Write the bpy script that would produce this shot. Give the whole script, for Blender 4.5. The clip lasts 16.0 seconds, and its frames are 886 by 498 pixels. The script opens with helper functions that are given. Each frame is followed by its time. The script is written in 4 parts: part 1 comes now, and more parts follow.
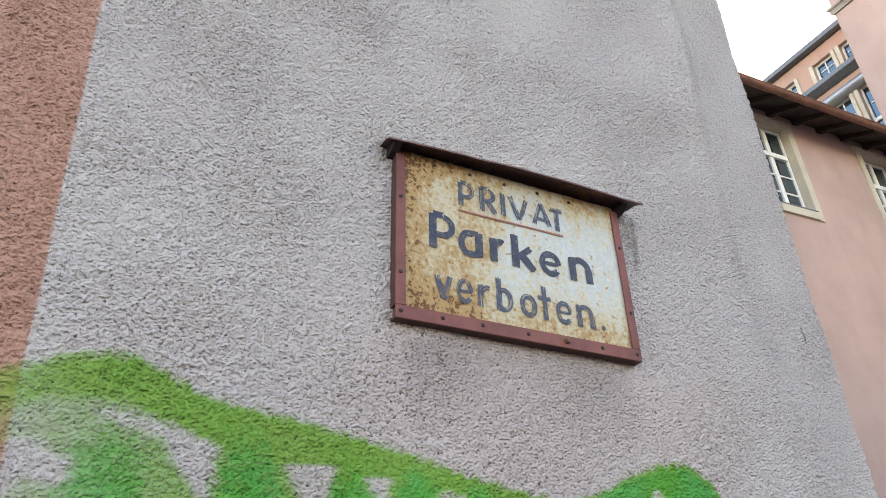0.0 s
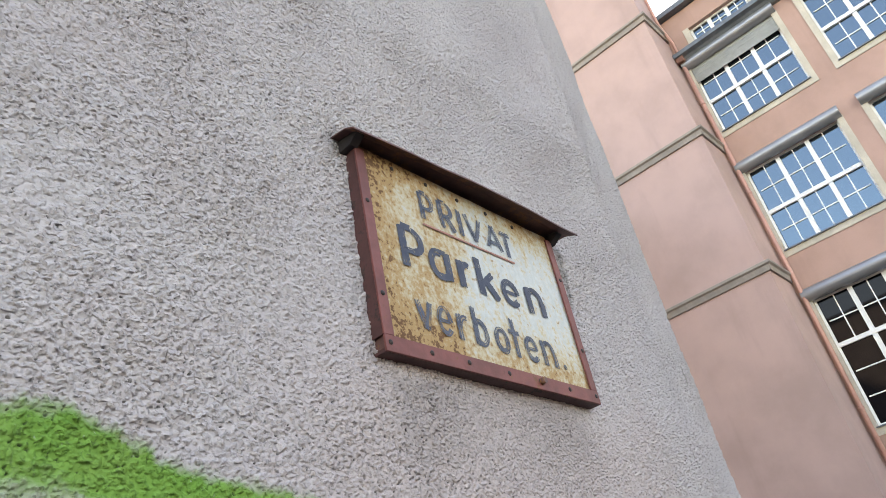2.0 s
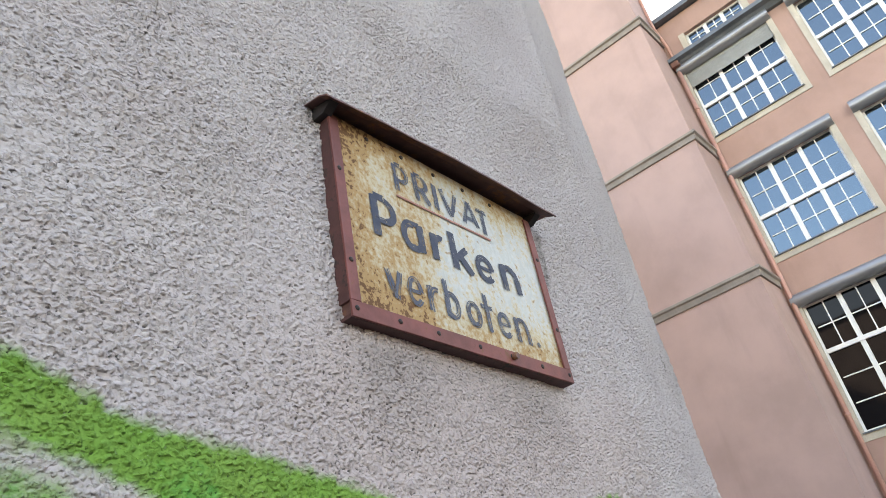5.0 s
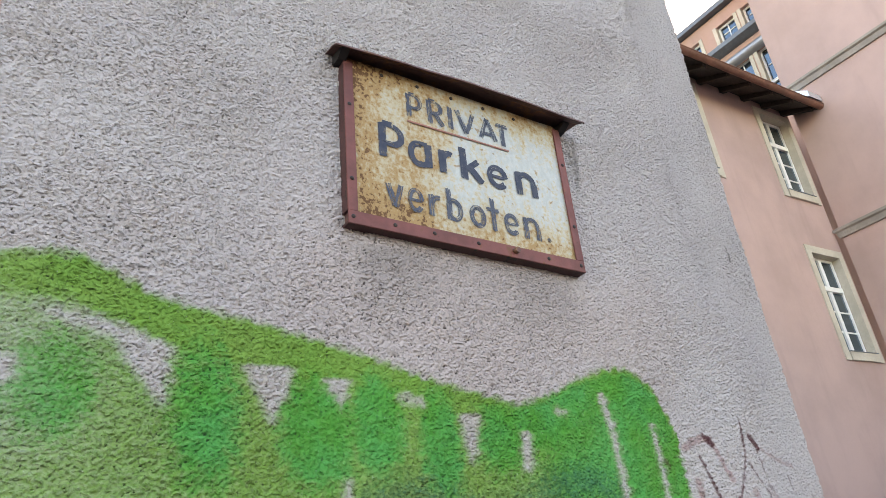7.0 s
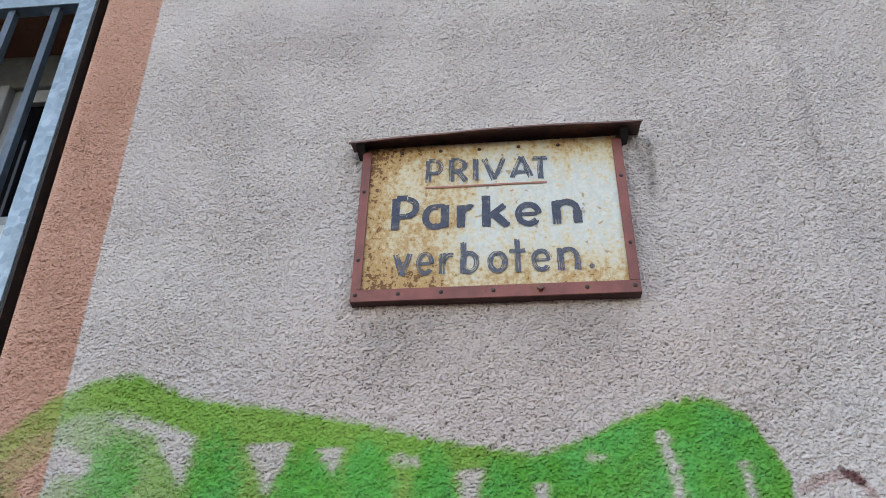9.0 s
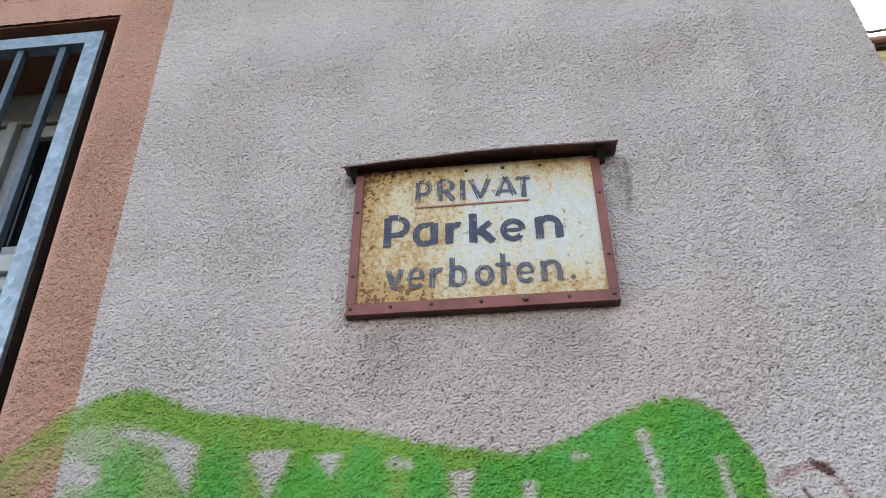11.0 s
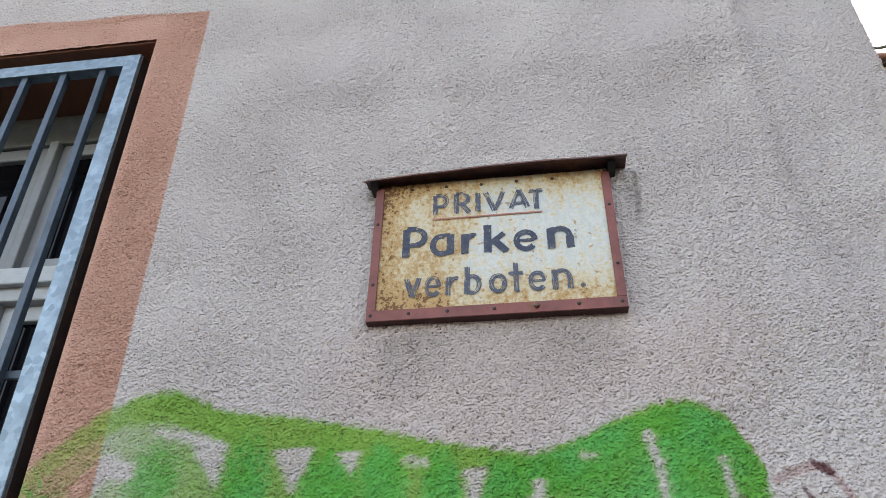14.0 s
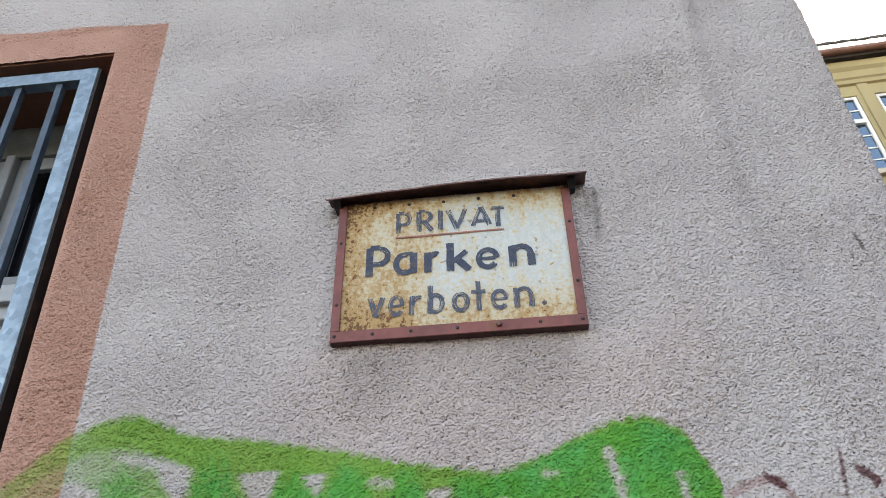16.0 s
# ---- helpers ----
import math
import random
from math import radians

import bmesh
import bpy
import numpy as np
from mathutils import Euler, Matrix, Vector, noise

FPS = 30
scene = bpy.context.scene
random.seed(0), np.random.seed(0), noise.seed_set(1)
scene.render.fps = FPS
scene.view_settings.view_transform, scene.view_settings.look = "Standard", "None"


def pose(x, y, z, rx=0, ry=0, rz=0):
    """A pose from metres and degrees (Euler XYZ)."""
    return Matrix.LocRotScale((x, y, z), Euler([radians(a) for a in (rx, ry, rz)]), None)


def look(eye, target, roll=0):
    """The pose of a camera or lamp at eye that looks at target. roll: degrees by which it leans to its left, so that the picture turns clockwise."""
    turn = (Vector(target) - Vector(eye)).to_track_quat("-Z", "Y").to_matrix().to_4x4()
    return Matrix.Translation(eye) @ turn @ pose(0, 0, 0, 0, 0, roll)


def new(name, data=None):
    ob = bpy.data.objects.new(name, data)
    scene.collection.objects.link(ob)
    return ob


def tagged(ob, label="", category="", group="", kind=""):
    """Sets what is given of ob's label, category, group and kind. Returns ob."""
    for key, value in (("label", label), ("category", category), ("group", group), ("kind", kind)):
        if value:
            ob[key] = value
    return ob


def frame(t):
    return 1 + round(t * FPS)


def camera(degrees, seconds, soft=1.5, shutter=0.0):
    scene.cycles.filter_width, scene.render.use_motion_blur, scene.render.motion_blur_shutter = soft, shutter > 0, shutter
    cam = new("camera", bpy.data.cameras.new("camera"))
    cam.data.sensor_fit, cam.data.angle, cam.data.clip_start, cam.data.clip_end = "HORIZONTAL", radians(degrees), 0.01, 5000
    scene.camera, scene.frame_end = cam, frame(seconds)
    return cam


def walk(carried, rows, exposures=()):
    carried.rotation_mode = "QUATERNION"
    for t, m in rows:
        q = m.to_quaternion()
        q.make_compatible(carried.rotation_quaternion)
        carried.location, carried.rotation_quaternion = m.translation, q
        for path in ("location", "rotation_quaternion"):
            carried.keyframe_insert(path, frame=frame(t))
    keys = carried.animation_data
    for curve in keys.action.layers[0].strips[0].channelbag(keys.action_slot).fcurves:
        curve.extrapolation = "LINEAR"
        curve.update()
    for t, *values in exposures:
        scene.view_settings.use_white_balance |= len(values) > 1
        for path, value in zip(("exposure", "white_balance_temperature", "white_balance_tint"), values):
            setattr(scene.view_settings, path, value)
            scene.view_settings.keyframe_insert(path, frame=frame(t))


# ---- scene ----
cam = camera(61.9, 16.0, soft=0.4)
PATH = [
    (0, (-0.642, -0.927, 1.498), (0.196, 0.605, 2.473), -4.6),
    (0.5, (-0.749, -0.753, 1.515), (0.24, 0.593, 2.615), -3.5),
    (1, (-0.832, -0.619, 1.577), (0.44, 0.51, 2.629), -5.8),
    (1.5, (-0.836, -0.553, 1.603), (0.549, 0.483, 2.607), -11.5),
    (2, (-0.813, -0.548, 1.619), (0.601, 0.476, 2.596), -14.4),
    (2.5, (-0.806, -0.543, 1.605), (0.628, 0.491, 2.54), -14.7),
    (3, (-0.785, -0.535, 1.633), (0.669, 0.492, 2.545), -14.8),
    (3.2, (-0.788, -0.529, 1.653), (0.673, 0.481, 2.573), -15.1),
    (5.3, (-0.775, -0.554, 1.561), (0.625, 0.471, 2.556), -12.8),
    (5.5, (-0.773, -0.587, 1.546), (0.579, 0.485, 2.558), -10.9),
    (6, (-0.775, -0.616, 1.524), (0.528, 0.519, 2.531), -9.7),
    (6.5, (-0.746, -0.689, 1.492), (0.53, 0.536, 2.424), -9.9),
    (7, (-0.678, -0.858, 1.437), (0.378, 0.61, 2.291), -8.1),
    (7.5, (-0.524, -0.887, 1.414), (0.358, 0.736, 2.18), -7.9),
    (7.8, (-0.346, -0.909, 1.433), (0.235, 0.847, 2.195), -5.8),
    (8, (-0.295, -0.904, 1.444), (0.126, 0.865, 2.277), -6.5),
    (8.5, (-0.081, -1.004, 1.432), (-0.19, 0.802, 2.286), -5.1),
    (9, (0.016, -1.053, 1.391), (-0.137, 0.643, 2.44), -2.1),
    (9.2, (0.002, -1.111, 1.408), (-0.081, 0.661, 2.332), -2.6),
    (11.3, (0.042, -1.083, 1.304), (-0.128, 0.549, 2.448), -4.0),
    (11.5, (0.048, -1.076, 1.294), (-0.187, 0.546, 2.439), -3.5),
    (12, (0.049, -1.077, 1.294), (-0.189, 0.575, 2.397), -2.4),
    (12.5, (0.05, -1.096, 1.289), (-0.203, 0.571, 2.365), -2.4),
    (13, (0.059, -1.123, 1.303), (-0.061, 0.55, 2.393), -5.5),
    (13.5, (0.061, -1.137, 1.31), (-0.074, 0.489, 2.465), -4.0),
    (14, (0.055, -1.136, 1.279), (-0.149, 0.477, 2.444), -2.1),
    (14.5, (0.066, -1.149, 1.299), (-0.199, 0.51, 2.384), -1.7),
    (15, (0.064, -1.144, 1.304), (-0.149, 0.526, 2.383), -1.4),
    (15.5, (0.07, -1.16, 1.311), (-0.058, 0.487, 2.439), -3.8),
    (16, (0.075, -1.17, 1.311), (-0.051, 0.463, 2.457), -4.5),
]
walk(cam, [(t, look(eye, target, roll)) for t, eye, target, roll in PATH],
     [(0.0, 2.98, 10600, 17), (16.0, 2.98, 10600, 17)])

# ---- light: bright sky, sun behind the building ----
SUN_AZ, SUN_EL = 40.0, 38.0          # degrees from +y towards +x, and above the horizon
world = bpy.data.worlds.new("sky")
world.use_nodes = True
scene.world = world
wn = world.node_tree
sky = wn.nodes.new("ShaderNodeTexSky")
sky.sky_type, sky.sun_disc = "NISHITA", False
sky.sun_elevation, sky.sun_rotation = radians(SUN_EL), radians(SUN_AZ)
sky.air_density, sky.dust_density, sky.ozone_density = 1.0, 0.6, 1.8
bg = wn.nodes["Background"]
bg.inputs["Strength"].default_value = 0.15
wn.links.new(sky.outputs["Color"], bg.inputs["Color"])
sun = new("sun", bpy.data.lights.new("sun", "SUN"))
sun.data.energy, sun.data.angle, sun.data.color = 2.0, radians(3.0), (1.0, 0.95, 0.88)
az, el = radians(SUN_AZ), radians(SUN_EL)
sun.matrix_world = look((math.sin(az) * math.cos(el) * 60, math.cos(az) * math.cos(el) * 60, math.sin(el) * 60), (0, 0, 0))


# ---- materials ----
def material(name, rough=0.8, metal=0.0, spec=0.5):
    m = bpy.data.materials.new(name)
    m.use_nodes = True
    b = m.node_tree.nodes["Principled BSDF"]
    b.inputs["Roughness"].default_value = rough
    b.inputs["Metallic"].default_value = metal
    b.inputs["Specular IOR Level"].default_value = spec
    return m, m.node_tree, b


def coords(nt, kind="Object"):
    return nt.nodes.new("ShaderNodeTexCoord").outputs[kind]


def noise_tex(nt, scale, detail=4.0, rough=0.6, vec=None, stretch=None, distort=0.0):
    n = nt.nodes.new("ShaderNodeTexNoise")
    n.inputs["Scale"].default_value = scale
    n.inputs["Detail"].default_value = detail
    n.inputs["Roughness"].default_value = rough
    n.inputs["Distortion"].default_value = distort
    v = vec or coords(nt)
    if stretch:
        mp = nt.nodes.new("ShaderNodeMapping")
        mp.inputs["Scale"].default_value = stretch
        nt.links.new(v, mp.inputs["Vector"])
        v = mp.outputs["Vector"]
    nt.links.new(v, n.inputs["Vector"])
    return n.outputs["Fac"]


def ramp(nt, fac, a, b, lo=0.0, hi=1.0):
    r = nt.nodes.new("ShaderNodeMapRange")
    r.interpolation_type = "SMOOTHSTEP"
    for k, v in (("From Min", a), ("From Max", b), ("To Min", lo), ("To Max", hi)):
        r.inputs[k].default_value = v
    nt.links.new(fac, r.inputs["Value"])
    return r.outputs["Result"]


def calc(nt, op, a, b=0.5):
    m = nt.nodes.new("ShaderNodeMath")
    m.operation = op
    for i, v in enumerate((a, b)):
        if isinstance(v, (int, float)):
            m.inputs[i].default_value = v
        else:
            nt.links.new(v, m.inputs[i])
    return m.outputs[0]


def mix(nt, fac, a, b, blend="MIX"):
    m = nt.nodes.new("ShaderNodeMix")
    m.data_type, m.blend_type = "RGBA", blend
    for i, v in ((0, fac), (6, a), (7, b)):
        if isinstance(v, (int, float)):
            m.inputs[i].default_value = v
        elif isinstance(v, tuple):
            m.inputs[i].default_value = (*v, 1.0)
        else:
            nt.links.new(v, m.inputs[i])
    return m.outputs[2]


def bump(nt, b, height, strength=0.5, dist=0.01, base=None):
    n = nt.nodes.new("ShaderNodeBump")
    n.inputs["Strength"].default_value = strength
    n.inputs["Distance"].default_value = dist
    nt.links.new(height, n.inputs["Height"])
    if base:
        nt.links.new(base, n.inputs["Normal"])
    nt.links.new(n.outputs["Normal"], b.inputs["Normal"])
    return n.outputs["Normal"]


def field(nt, name):
    a = nt.nodes.new("ShaderNodeAttribute")
    a.attribute_name = name
    return a.outputs["Fac"]


def plain(name, col, rough=0.7, metal=0.0, grain=40.0, amount=0.25, big=2.0, relief=0.15, dist=0.002, spec=0.5):
    """A surface of one paint or metal with fine grain, large stains and a little relief."""
    m, nt, b = material(name, rough, metal, spec)
    fine = noise_tex(nt, grain, 6, 0.65)
    wide = noise_tex(nt, big, 5, 0.6)
    dark = tuple(c * (1 - amount) for c in col)
    lite = tuple(min(1, c * (1 + amount * 0.6)) for c in col)
    c = mix(nt, ramp(nt, wide, 0.3, 0.7), dark, lite)
    c = mix(nt, ramp(nt, fine, 0.35, 0.65, 0.0, 0.5), c, dark)
    nt.links.new(c, b.inputs["Base Color"])
    nt.links.new(ramp(nt, fine, 0.2, 0.8, rough - 0.08, min(1, rough + 0.08)), b.inputs["Roughness"])
    if relief:
        bump(nt, b, fine, relief, dist)
    return m


def stucco_material():
    """Grey-mauve rough-cast, a salmon band round the window, and spray paint, by the fields on the wall's mesh."""
    m, nt, b = material("roughcast", 0.92, 0.0, 0.2)
    o = coords(nt)
    wide = noise_tex(nt, 1.6, 5, 0.6, o)
    mid = noise_tex(nt, 9.0, 5, 0.6, o)
    fine = noise_tex(nt, 330.0, 4, 0.65, o)
    cast = noise_tex(nt, 185.0, 3, 0.5, o, (1.0, 1.0, 1.3), 0.3)
    col = mix(nt, ramp(nt, wide, 0.3, 0.7), (0.417, 0.371, 0.362), (0.464, 0.420, 0.401))
    col = mix(nt, ramp(nt, mid, 0.4, 0.72, 0.0, 0.28), col, (0.42, 0.352, 0.335))
    col = mix(nt, ramp(nt, field(nt, "rosy"), 0.0, 1.0, 0.0, 0.75), col, (0.425, 0.342, 0.315))
    # stains, with the shade by the fold and sign painted in
    col = mix(nt, ramp(nt, field(nt, "shade_grime"), 0.0, 1.0, 0.0, 0.75), col, (0.12, 0.11, 0.10))
    col = mix(nt, ramp(nt, field(nt, "chalk"), 0.0, 1.0, 0.0, 0.45), col, (0.52, 0.505, 0.495))
    och = mix(nt, ramp(nt, mid, 0.3, 0.7), (0.40, 0.205, 0.155), (0.445, 0.24, 0.185))
    col = mix(nt, field(nt, "band"), col, och)

    # spray paint: it sits on the grains and leaves a few hollows bare
    def sprayed(base, name, paint, paint2, edge=0.5, most=0.92):
        f = calc(nt, "ADD", field(nt, name), calc(nt, "MULTIPLY", calc(nt, "SUBTRACT", cast, 0.5), edge))
        f = calc(nt, "ADD", f, calc(nt, "MULTIPLY", calc(nt, "SUBTRACT", mid, 0.5), 0.22))
        f = calc(nt, "MULTIPLY", calc(nt, "MULTIPLY", ramp(nt, f, 0.06, 0.95), most), ramp(nt, field(nt, name), 0.0, 0.12))
        return mix(nt, f, base, mix(nt, ramp(nt, mid, 0.35, 0.65), paint, paint2))
    col = sprayed(col, "green", (0.090, 0.258, 0.019), (0.120, 0.270, 0.032), 0.5)
    col = sprayed(col, "bright", (0.030, 0.25, 0.032), (0.026, 0.290, 0.072), 0.6)
    col = sprayed(col, "teal", (0.018, 0.085, 0.06), (0.026, 0.11, 0.07), 1.0)
    col = sprayed(col, "blush", (0.26, 0.11, 0.10), (0.29, 0.135, 0.12), 0.7, 0.75)
    col = sprayed(col, "red", (0.07, 0.018, 0.02), (0.10, 0.026, 0.03), 0.9)
    # shade and dirt of the hollows put into the colour, and pale sand grains
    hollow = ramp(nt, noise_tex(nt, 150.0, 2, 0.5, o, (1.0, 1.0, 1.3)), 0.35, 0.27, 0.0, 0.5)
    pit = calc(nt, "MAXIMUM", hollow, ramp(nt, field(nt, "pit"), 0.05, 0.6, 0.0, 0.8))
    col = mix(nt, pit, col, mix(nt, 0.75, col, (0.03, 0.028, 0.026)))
    col = mix(nt, ramp(nt, fine, 0.45, 0.75, 0.0, 0.15), col, mix(nt, 0.5, col, (0.06, 0.055, 0.05)))
    col = mix(nt, ramp(nt, noise_tex(nt, 210.0, 2, 0.5, o), 0.70, 0.76, 0.0, 0.4), col, mix(nt, 0.5, col, (0.6, 0.58, 0.57)))
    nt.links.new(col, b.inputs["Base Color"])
    # thrown grains a few millimetres across, thinner where the trowel has passed
    crumbs = noise_tex(nt, 200.0, 0.7, 0.4, o, (1.0, 1.0, 1.25))
    crumbs = calc(nt, "MULTIPLY", ramp(nt, crumbs, 0.38, 0.80), ramp(nt, noise_tex(nt, 5.0, 3, 0.5, o), 0.35, 0.6, 0.75, 1.15))
    first = bump(nt, b, crumbs, 1.0, 0.0025)
    bump(nt, b, fine, 0.45, 0.0005, first)
    return m


def rusty_plate():
    m, nt, b = material("rusty_enamel", 0.55, 0.0, 0.4)
    o = coords(nt)
    sep = nt.nodes.new("ShaderNodeSeparateXYZ")
    nt.links.new(o, sep.inputs[0])
    u, v = sep.outputs["X"], sep.outputs["Z"]
    n1 = noise_tex(nt, 9.0, 6, 0.62, o, None, 0.4)
    n2 = noise_tex(nt, 85.0, 5, 0.7, o, (1.0, 1.0, 0.6))
    n3 = noise_tex(nt, 150.0, 3, 0.6, o)
    run = noise_tex(nt, 26.0, 4, 0.6, o, (1.0, 1.0, 0.22))
    # rust creeps in from the foot, the sheltered top and the weather side
    foot = ramp(nt, v, 0.12, 0.0, 0.0, 0.36)
    side = ramp(nt, u, 0.04, -0.2, 0.0, 0.40)
    far = ramp(nt, u, 0.17, 0.215, 0.0, 0.12)
    head = ramp(nt, v, 0.24, 0.31, 0.0, 0.24)
    amt = calc(nt, "ADD", calc(nt, "ADD", foot, side), calc(nt, "ADD", far, head))
    amt = calc(nt, "ADD", amt, calc(nt, "MULTIPLY", calc(nt, "SUBTRACT", n1, 0.5), 0.8))
    amt = calc(nt, "ADD", amt, calc(nt, "MULTIPLY", calc(nt, "SUBTRACT", n2, 0.5), 1.15))
    amt = calc(nt, "ADD", amt, calc(nt, "MULTIPLY", calc(nt, "SUBTRACT", n3, 0.5), 1.05))
    amt = calc(nt, "ADD", amt, calc(nt, "MULTIPLY", calc(nt, "SUBTRACT", run, 0.5), 0.9))
    col = mix(nt, ramp(nt, n2, 0.3, 0.7), (0.38, 0.385, 0.35), (0.48, 0.495, 0.47))
    col = mix(nt, ramp(nt, amt, -0.12, 0.22, 0.0, 0.8), col, (0.46, 0.355, 0.205))
    col = mix(nt, ramp(nt, amt, 0.18, 0.52, 0.0, 0.85), col, (0.35, 0.19, 0.068))
    col = mix(nt, ramp(nt, calc(nt, "ADD", amt, calc(nt, "MULTIPLY", n3, 0.5)), 0.86, 1.02), col, (0.13, 0.055, 0.02))
    spots = ramp(nt, noise_tex(nt, 75.0, 2, 0.5, o), 0.66, 0.72)
    col = mix(nt, calc(nt, "MULTIPLY", spots, 0.7), col, (0.25, 0.13, 0.05))
    nt.links.new(col, b.inputs["Base Color"])
    nt.links.new(ramp(nt, amt, 0.0, 0.4, 0.38, 0.8), b.inputs["Roughness"])
    bump(nt, b, n2, 0.25, 0.001)
    return m


def red_oxide(name, col, rust, share):
    m, nt, b = material(name, 0.6, 0.0, 0.4)
    o = coords(nt)
    n1, n2 = noise_tex(nt, 22.0, 6, 0.65, o), noise_tex(nt, 110.0, 5, 0.7, o)
    c = mix(nt, ramp(nt, n1, 0.3, 0.7), tuple(x * 0.75 for x in col), tuple(x * 1.2 for x in col))
    c = mix(nt, ramp(nt, calc(nt, "ADD", n1, calc(nt, "MULTIPLY", calc(nt, "SUBTRACT", n2, 0.5), 0.6)), share, share + 0.12), c, rust)
    c = mix(nt, ramp(nt, n2, 0.62, 0.75, 0.0, 0.6), c, (0.04, 0.02, 0.015))
    nt.links.new(c, b.inputs["Base Color"])
    bump(nt, b, n2, 0.35, 0.0012)
    return m


def worn_paint(name, col, share=0.6):
    """Brushed lettering paint: streaks along the stroke where the bristles left the ground bare."""
    m, nt, b = material(name, 0.55, 0.0, 0.35)
    o = coords(nt)
    xyz = nt.nodes.new("ShaderNodeCombineXYZ")
    nt.links.new(calc(nt, "MULTIPLY", field(nt, "along"), 28.0), xyz.inputs[0])
    nt.links.new(calc(nt, "MULTIPLY", field(nt, "across"), 420.0), xyz.inputs[1])
    streak = noise_tex(nt, 1.0, 3, 0.6, xyz.outputs[0])
    patch = noise_tex(nt, 60.0, 5, 0.65, o)
    f = calc(nt, "ADD", calc(nt, "MULTIPLY", streak, 0.68), calc(nt, "MULTIPLY", patch, 0.32))
    c = mix(nt, ramp(nt, patch, 0.35, 0.7, 0.0, 0.4), col, (0.11, 0.11, 0.12))
    nt.links.new(c, b.inputs["Base Color"])
    nt.links.new(ramp(nt, f, share + 0.05, share - 0.03, 0.12, 0.96), b.inputs["Alpha"])
    bump(nt, b, streak, 0.15, 0.0005)
    return m


def render_plaster(name, col, amount=0.12):
    """Smooth painted house plaster with rain streaks and patchy paint."""
    m, nt, b = material(name, 0.9, 0.0, 0.2)
    o = coords(nt)
    wide = noise_tex(nt, 0.55, 6, 0.62, o)
    streak = noise_tex(nt, 2.2, 5, 0.6, o, (1.0, 1.0, 0.12))
    fine = noise_tex(nt, 45.0, 5, 0.6, o)
    c = mix(nt, ramp(nt, wide, 0.3, 0.7), tuple(x * (1 - amount) for x in col), tuple(min(1, x * (1 + amount * 0.7)) for x in col))
    c = mix(nt, ramp(nt, streak, 0.5, 0.78, 0.0, 0.35), c, tuple(x * 0.7 for x in col))
    c = mix(nt, ramp(nt, fine, 0.45, 0.75, 0.0, 0.15), c, tuple(x * 0.7 for x in col))
    nt.links.new(c, b.inputs["Base Color"])
    bump(nt, b, fine, 0.25, 0.004)
    return m


def galvanised():
    m, nt, b = material("galvanised_steel", 0.5, 0.45, 0.5)
    o = coords(nt)
    vor = nt.nodes.new("ShaderNodeTexVoronoi")
    vor.inputs["Scale"].default_value = 70.0
    nt.links.new(o, vor.inputs["Vector"])
    n1 = noise_tex(nt, 16.0, 5, 0.6, o)
    c = mix(nt, vor.outputs["Color"], (0.10, 0.155, 0.195), (0.24, 0.315, 0.365))
    c = mix(nt, ramp(nt, n1, 0.35, 0.7, 0.0, 0.6), c, (0.11, 0.155, 0.19))
    nt.links.new(c, b.inputs["Base Color"])
    nt.links.new(ramp(nt, n1, 0.2, 0.8, 0.35, 0.6), b.inputs["Roughness"])
    bump(nt, b, n1, 0.1, 0.001)
    return m


def glass(name="window_glass", coat=1.0):
    m, nt, b = material(name, 0.03, 0.0, 0.5)
    b.inputs["Base Color"].default_value = (0.02 * coat + 0.004, 0.025 * coat + 0.004, 0.03 * coat + 0.005, 1)
    b.inputs["IOR"].default_value = 1.3 + 1.15 * coat
    # blue of the reflected sky put into the tint
    b.inputs["Specular Tint"].default_value = (1 - 0.5 * coat, 1 - 0.22 * coat, 1.0, 1)
    bump(nt, b, noise_tex(nt, 1.3, 2, 0.5), 0.04, 0.02)
    return m


STUCCO = stucco_material()
PLATE = rusty_plate()
OXIDE = red_oxide("red_oxide_paint", (0.18, 0.05, 0.042), (0.16, 0.06, 0.025), 0.62)
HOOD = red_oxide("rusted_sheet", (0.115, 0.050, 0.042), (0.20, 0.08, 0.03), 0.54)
# the frame's paint, darkened for the shade and dirt on its sides and underside
FLANGE = red_oxide("shaded_dirty_maroon", (0.085, 0.030, 0.027), (0.03, 0.018, 0.015), 0.56)
# near-black: rivets, hood cheeks, and the painted gap shade by the grille rail
DARK_IRON = red_oxide("near_black_iron", (0.022, 0.016, 0.015), (0.07, 0.032, 0.018), 0.58)
INK = worn_paint("dark_blue_letter_paint", (0.020, 0.029, 0.056), 0.58)
INK_THIN = worn_paint("worn_blue_letter_paint", (0.048, 0.060, 0.090), 0.53)
LINE = plain("faded_red_line_paint", (0.36, 0.13, 0.09), 0.6, grain=120, amount=0.35)
PLATE_INK = plain("street_plate_ink", (0.03, 0.035, 0.055), 0.5, grain=40)
PINK = render_plaster("pink_plaster", (0.435, 0.30, 0.275))
PINK_DEEP = render_plaster("salmon_plaster", (0.42, 0.265, 0.222))
OCHRE = render_plaster("yellow_plaster", (0.40, 0.33, 0.19))
STONE = plain("beige_stone", (0.50, 0.45, 0.375), 0.85, grain=30, amount=0.2, big=1.5)
LEDGE = plain("weathered_stone_ledge", (0.30, 0.262, 0.235), 0.9, grain=22, amount=0.25, big=1.5)
SLATE = plain("slate_grey_sheet", (0.13, 0.15, 0.17), 0.5, 0.3, grain=12, amount=0.25)
TUBE = plain("grey_blind_box_sheet", (0.30, 0.31, 0.33), 0.38, 0.6, grain=8, amount=0.15)
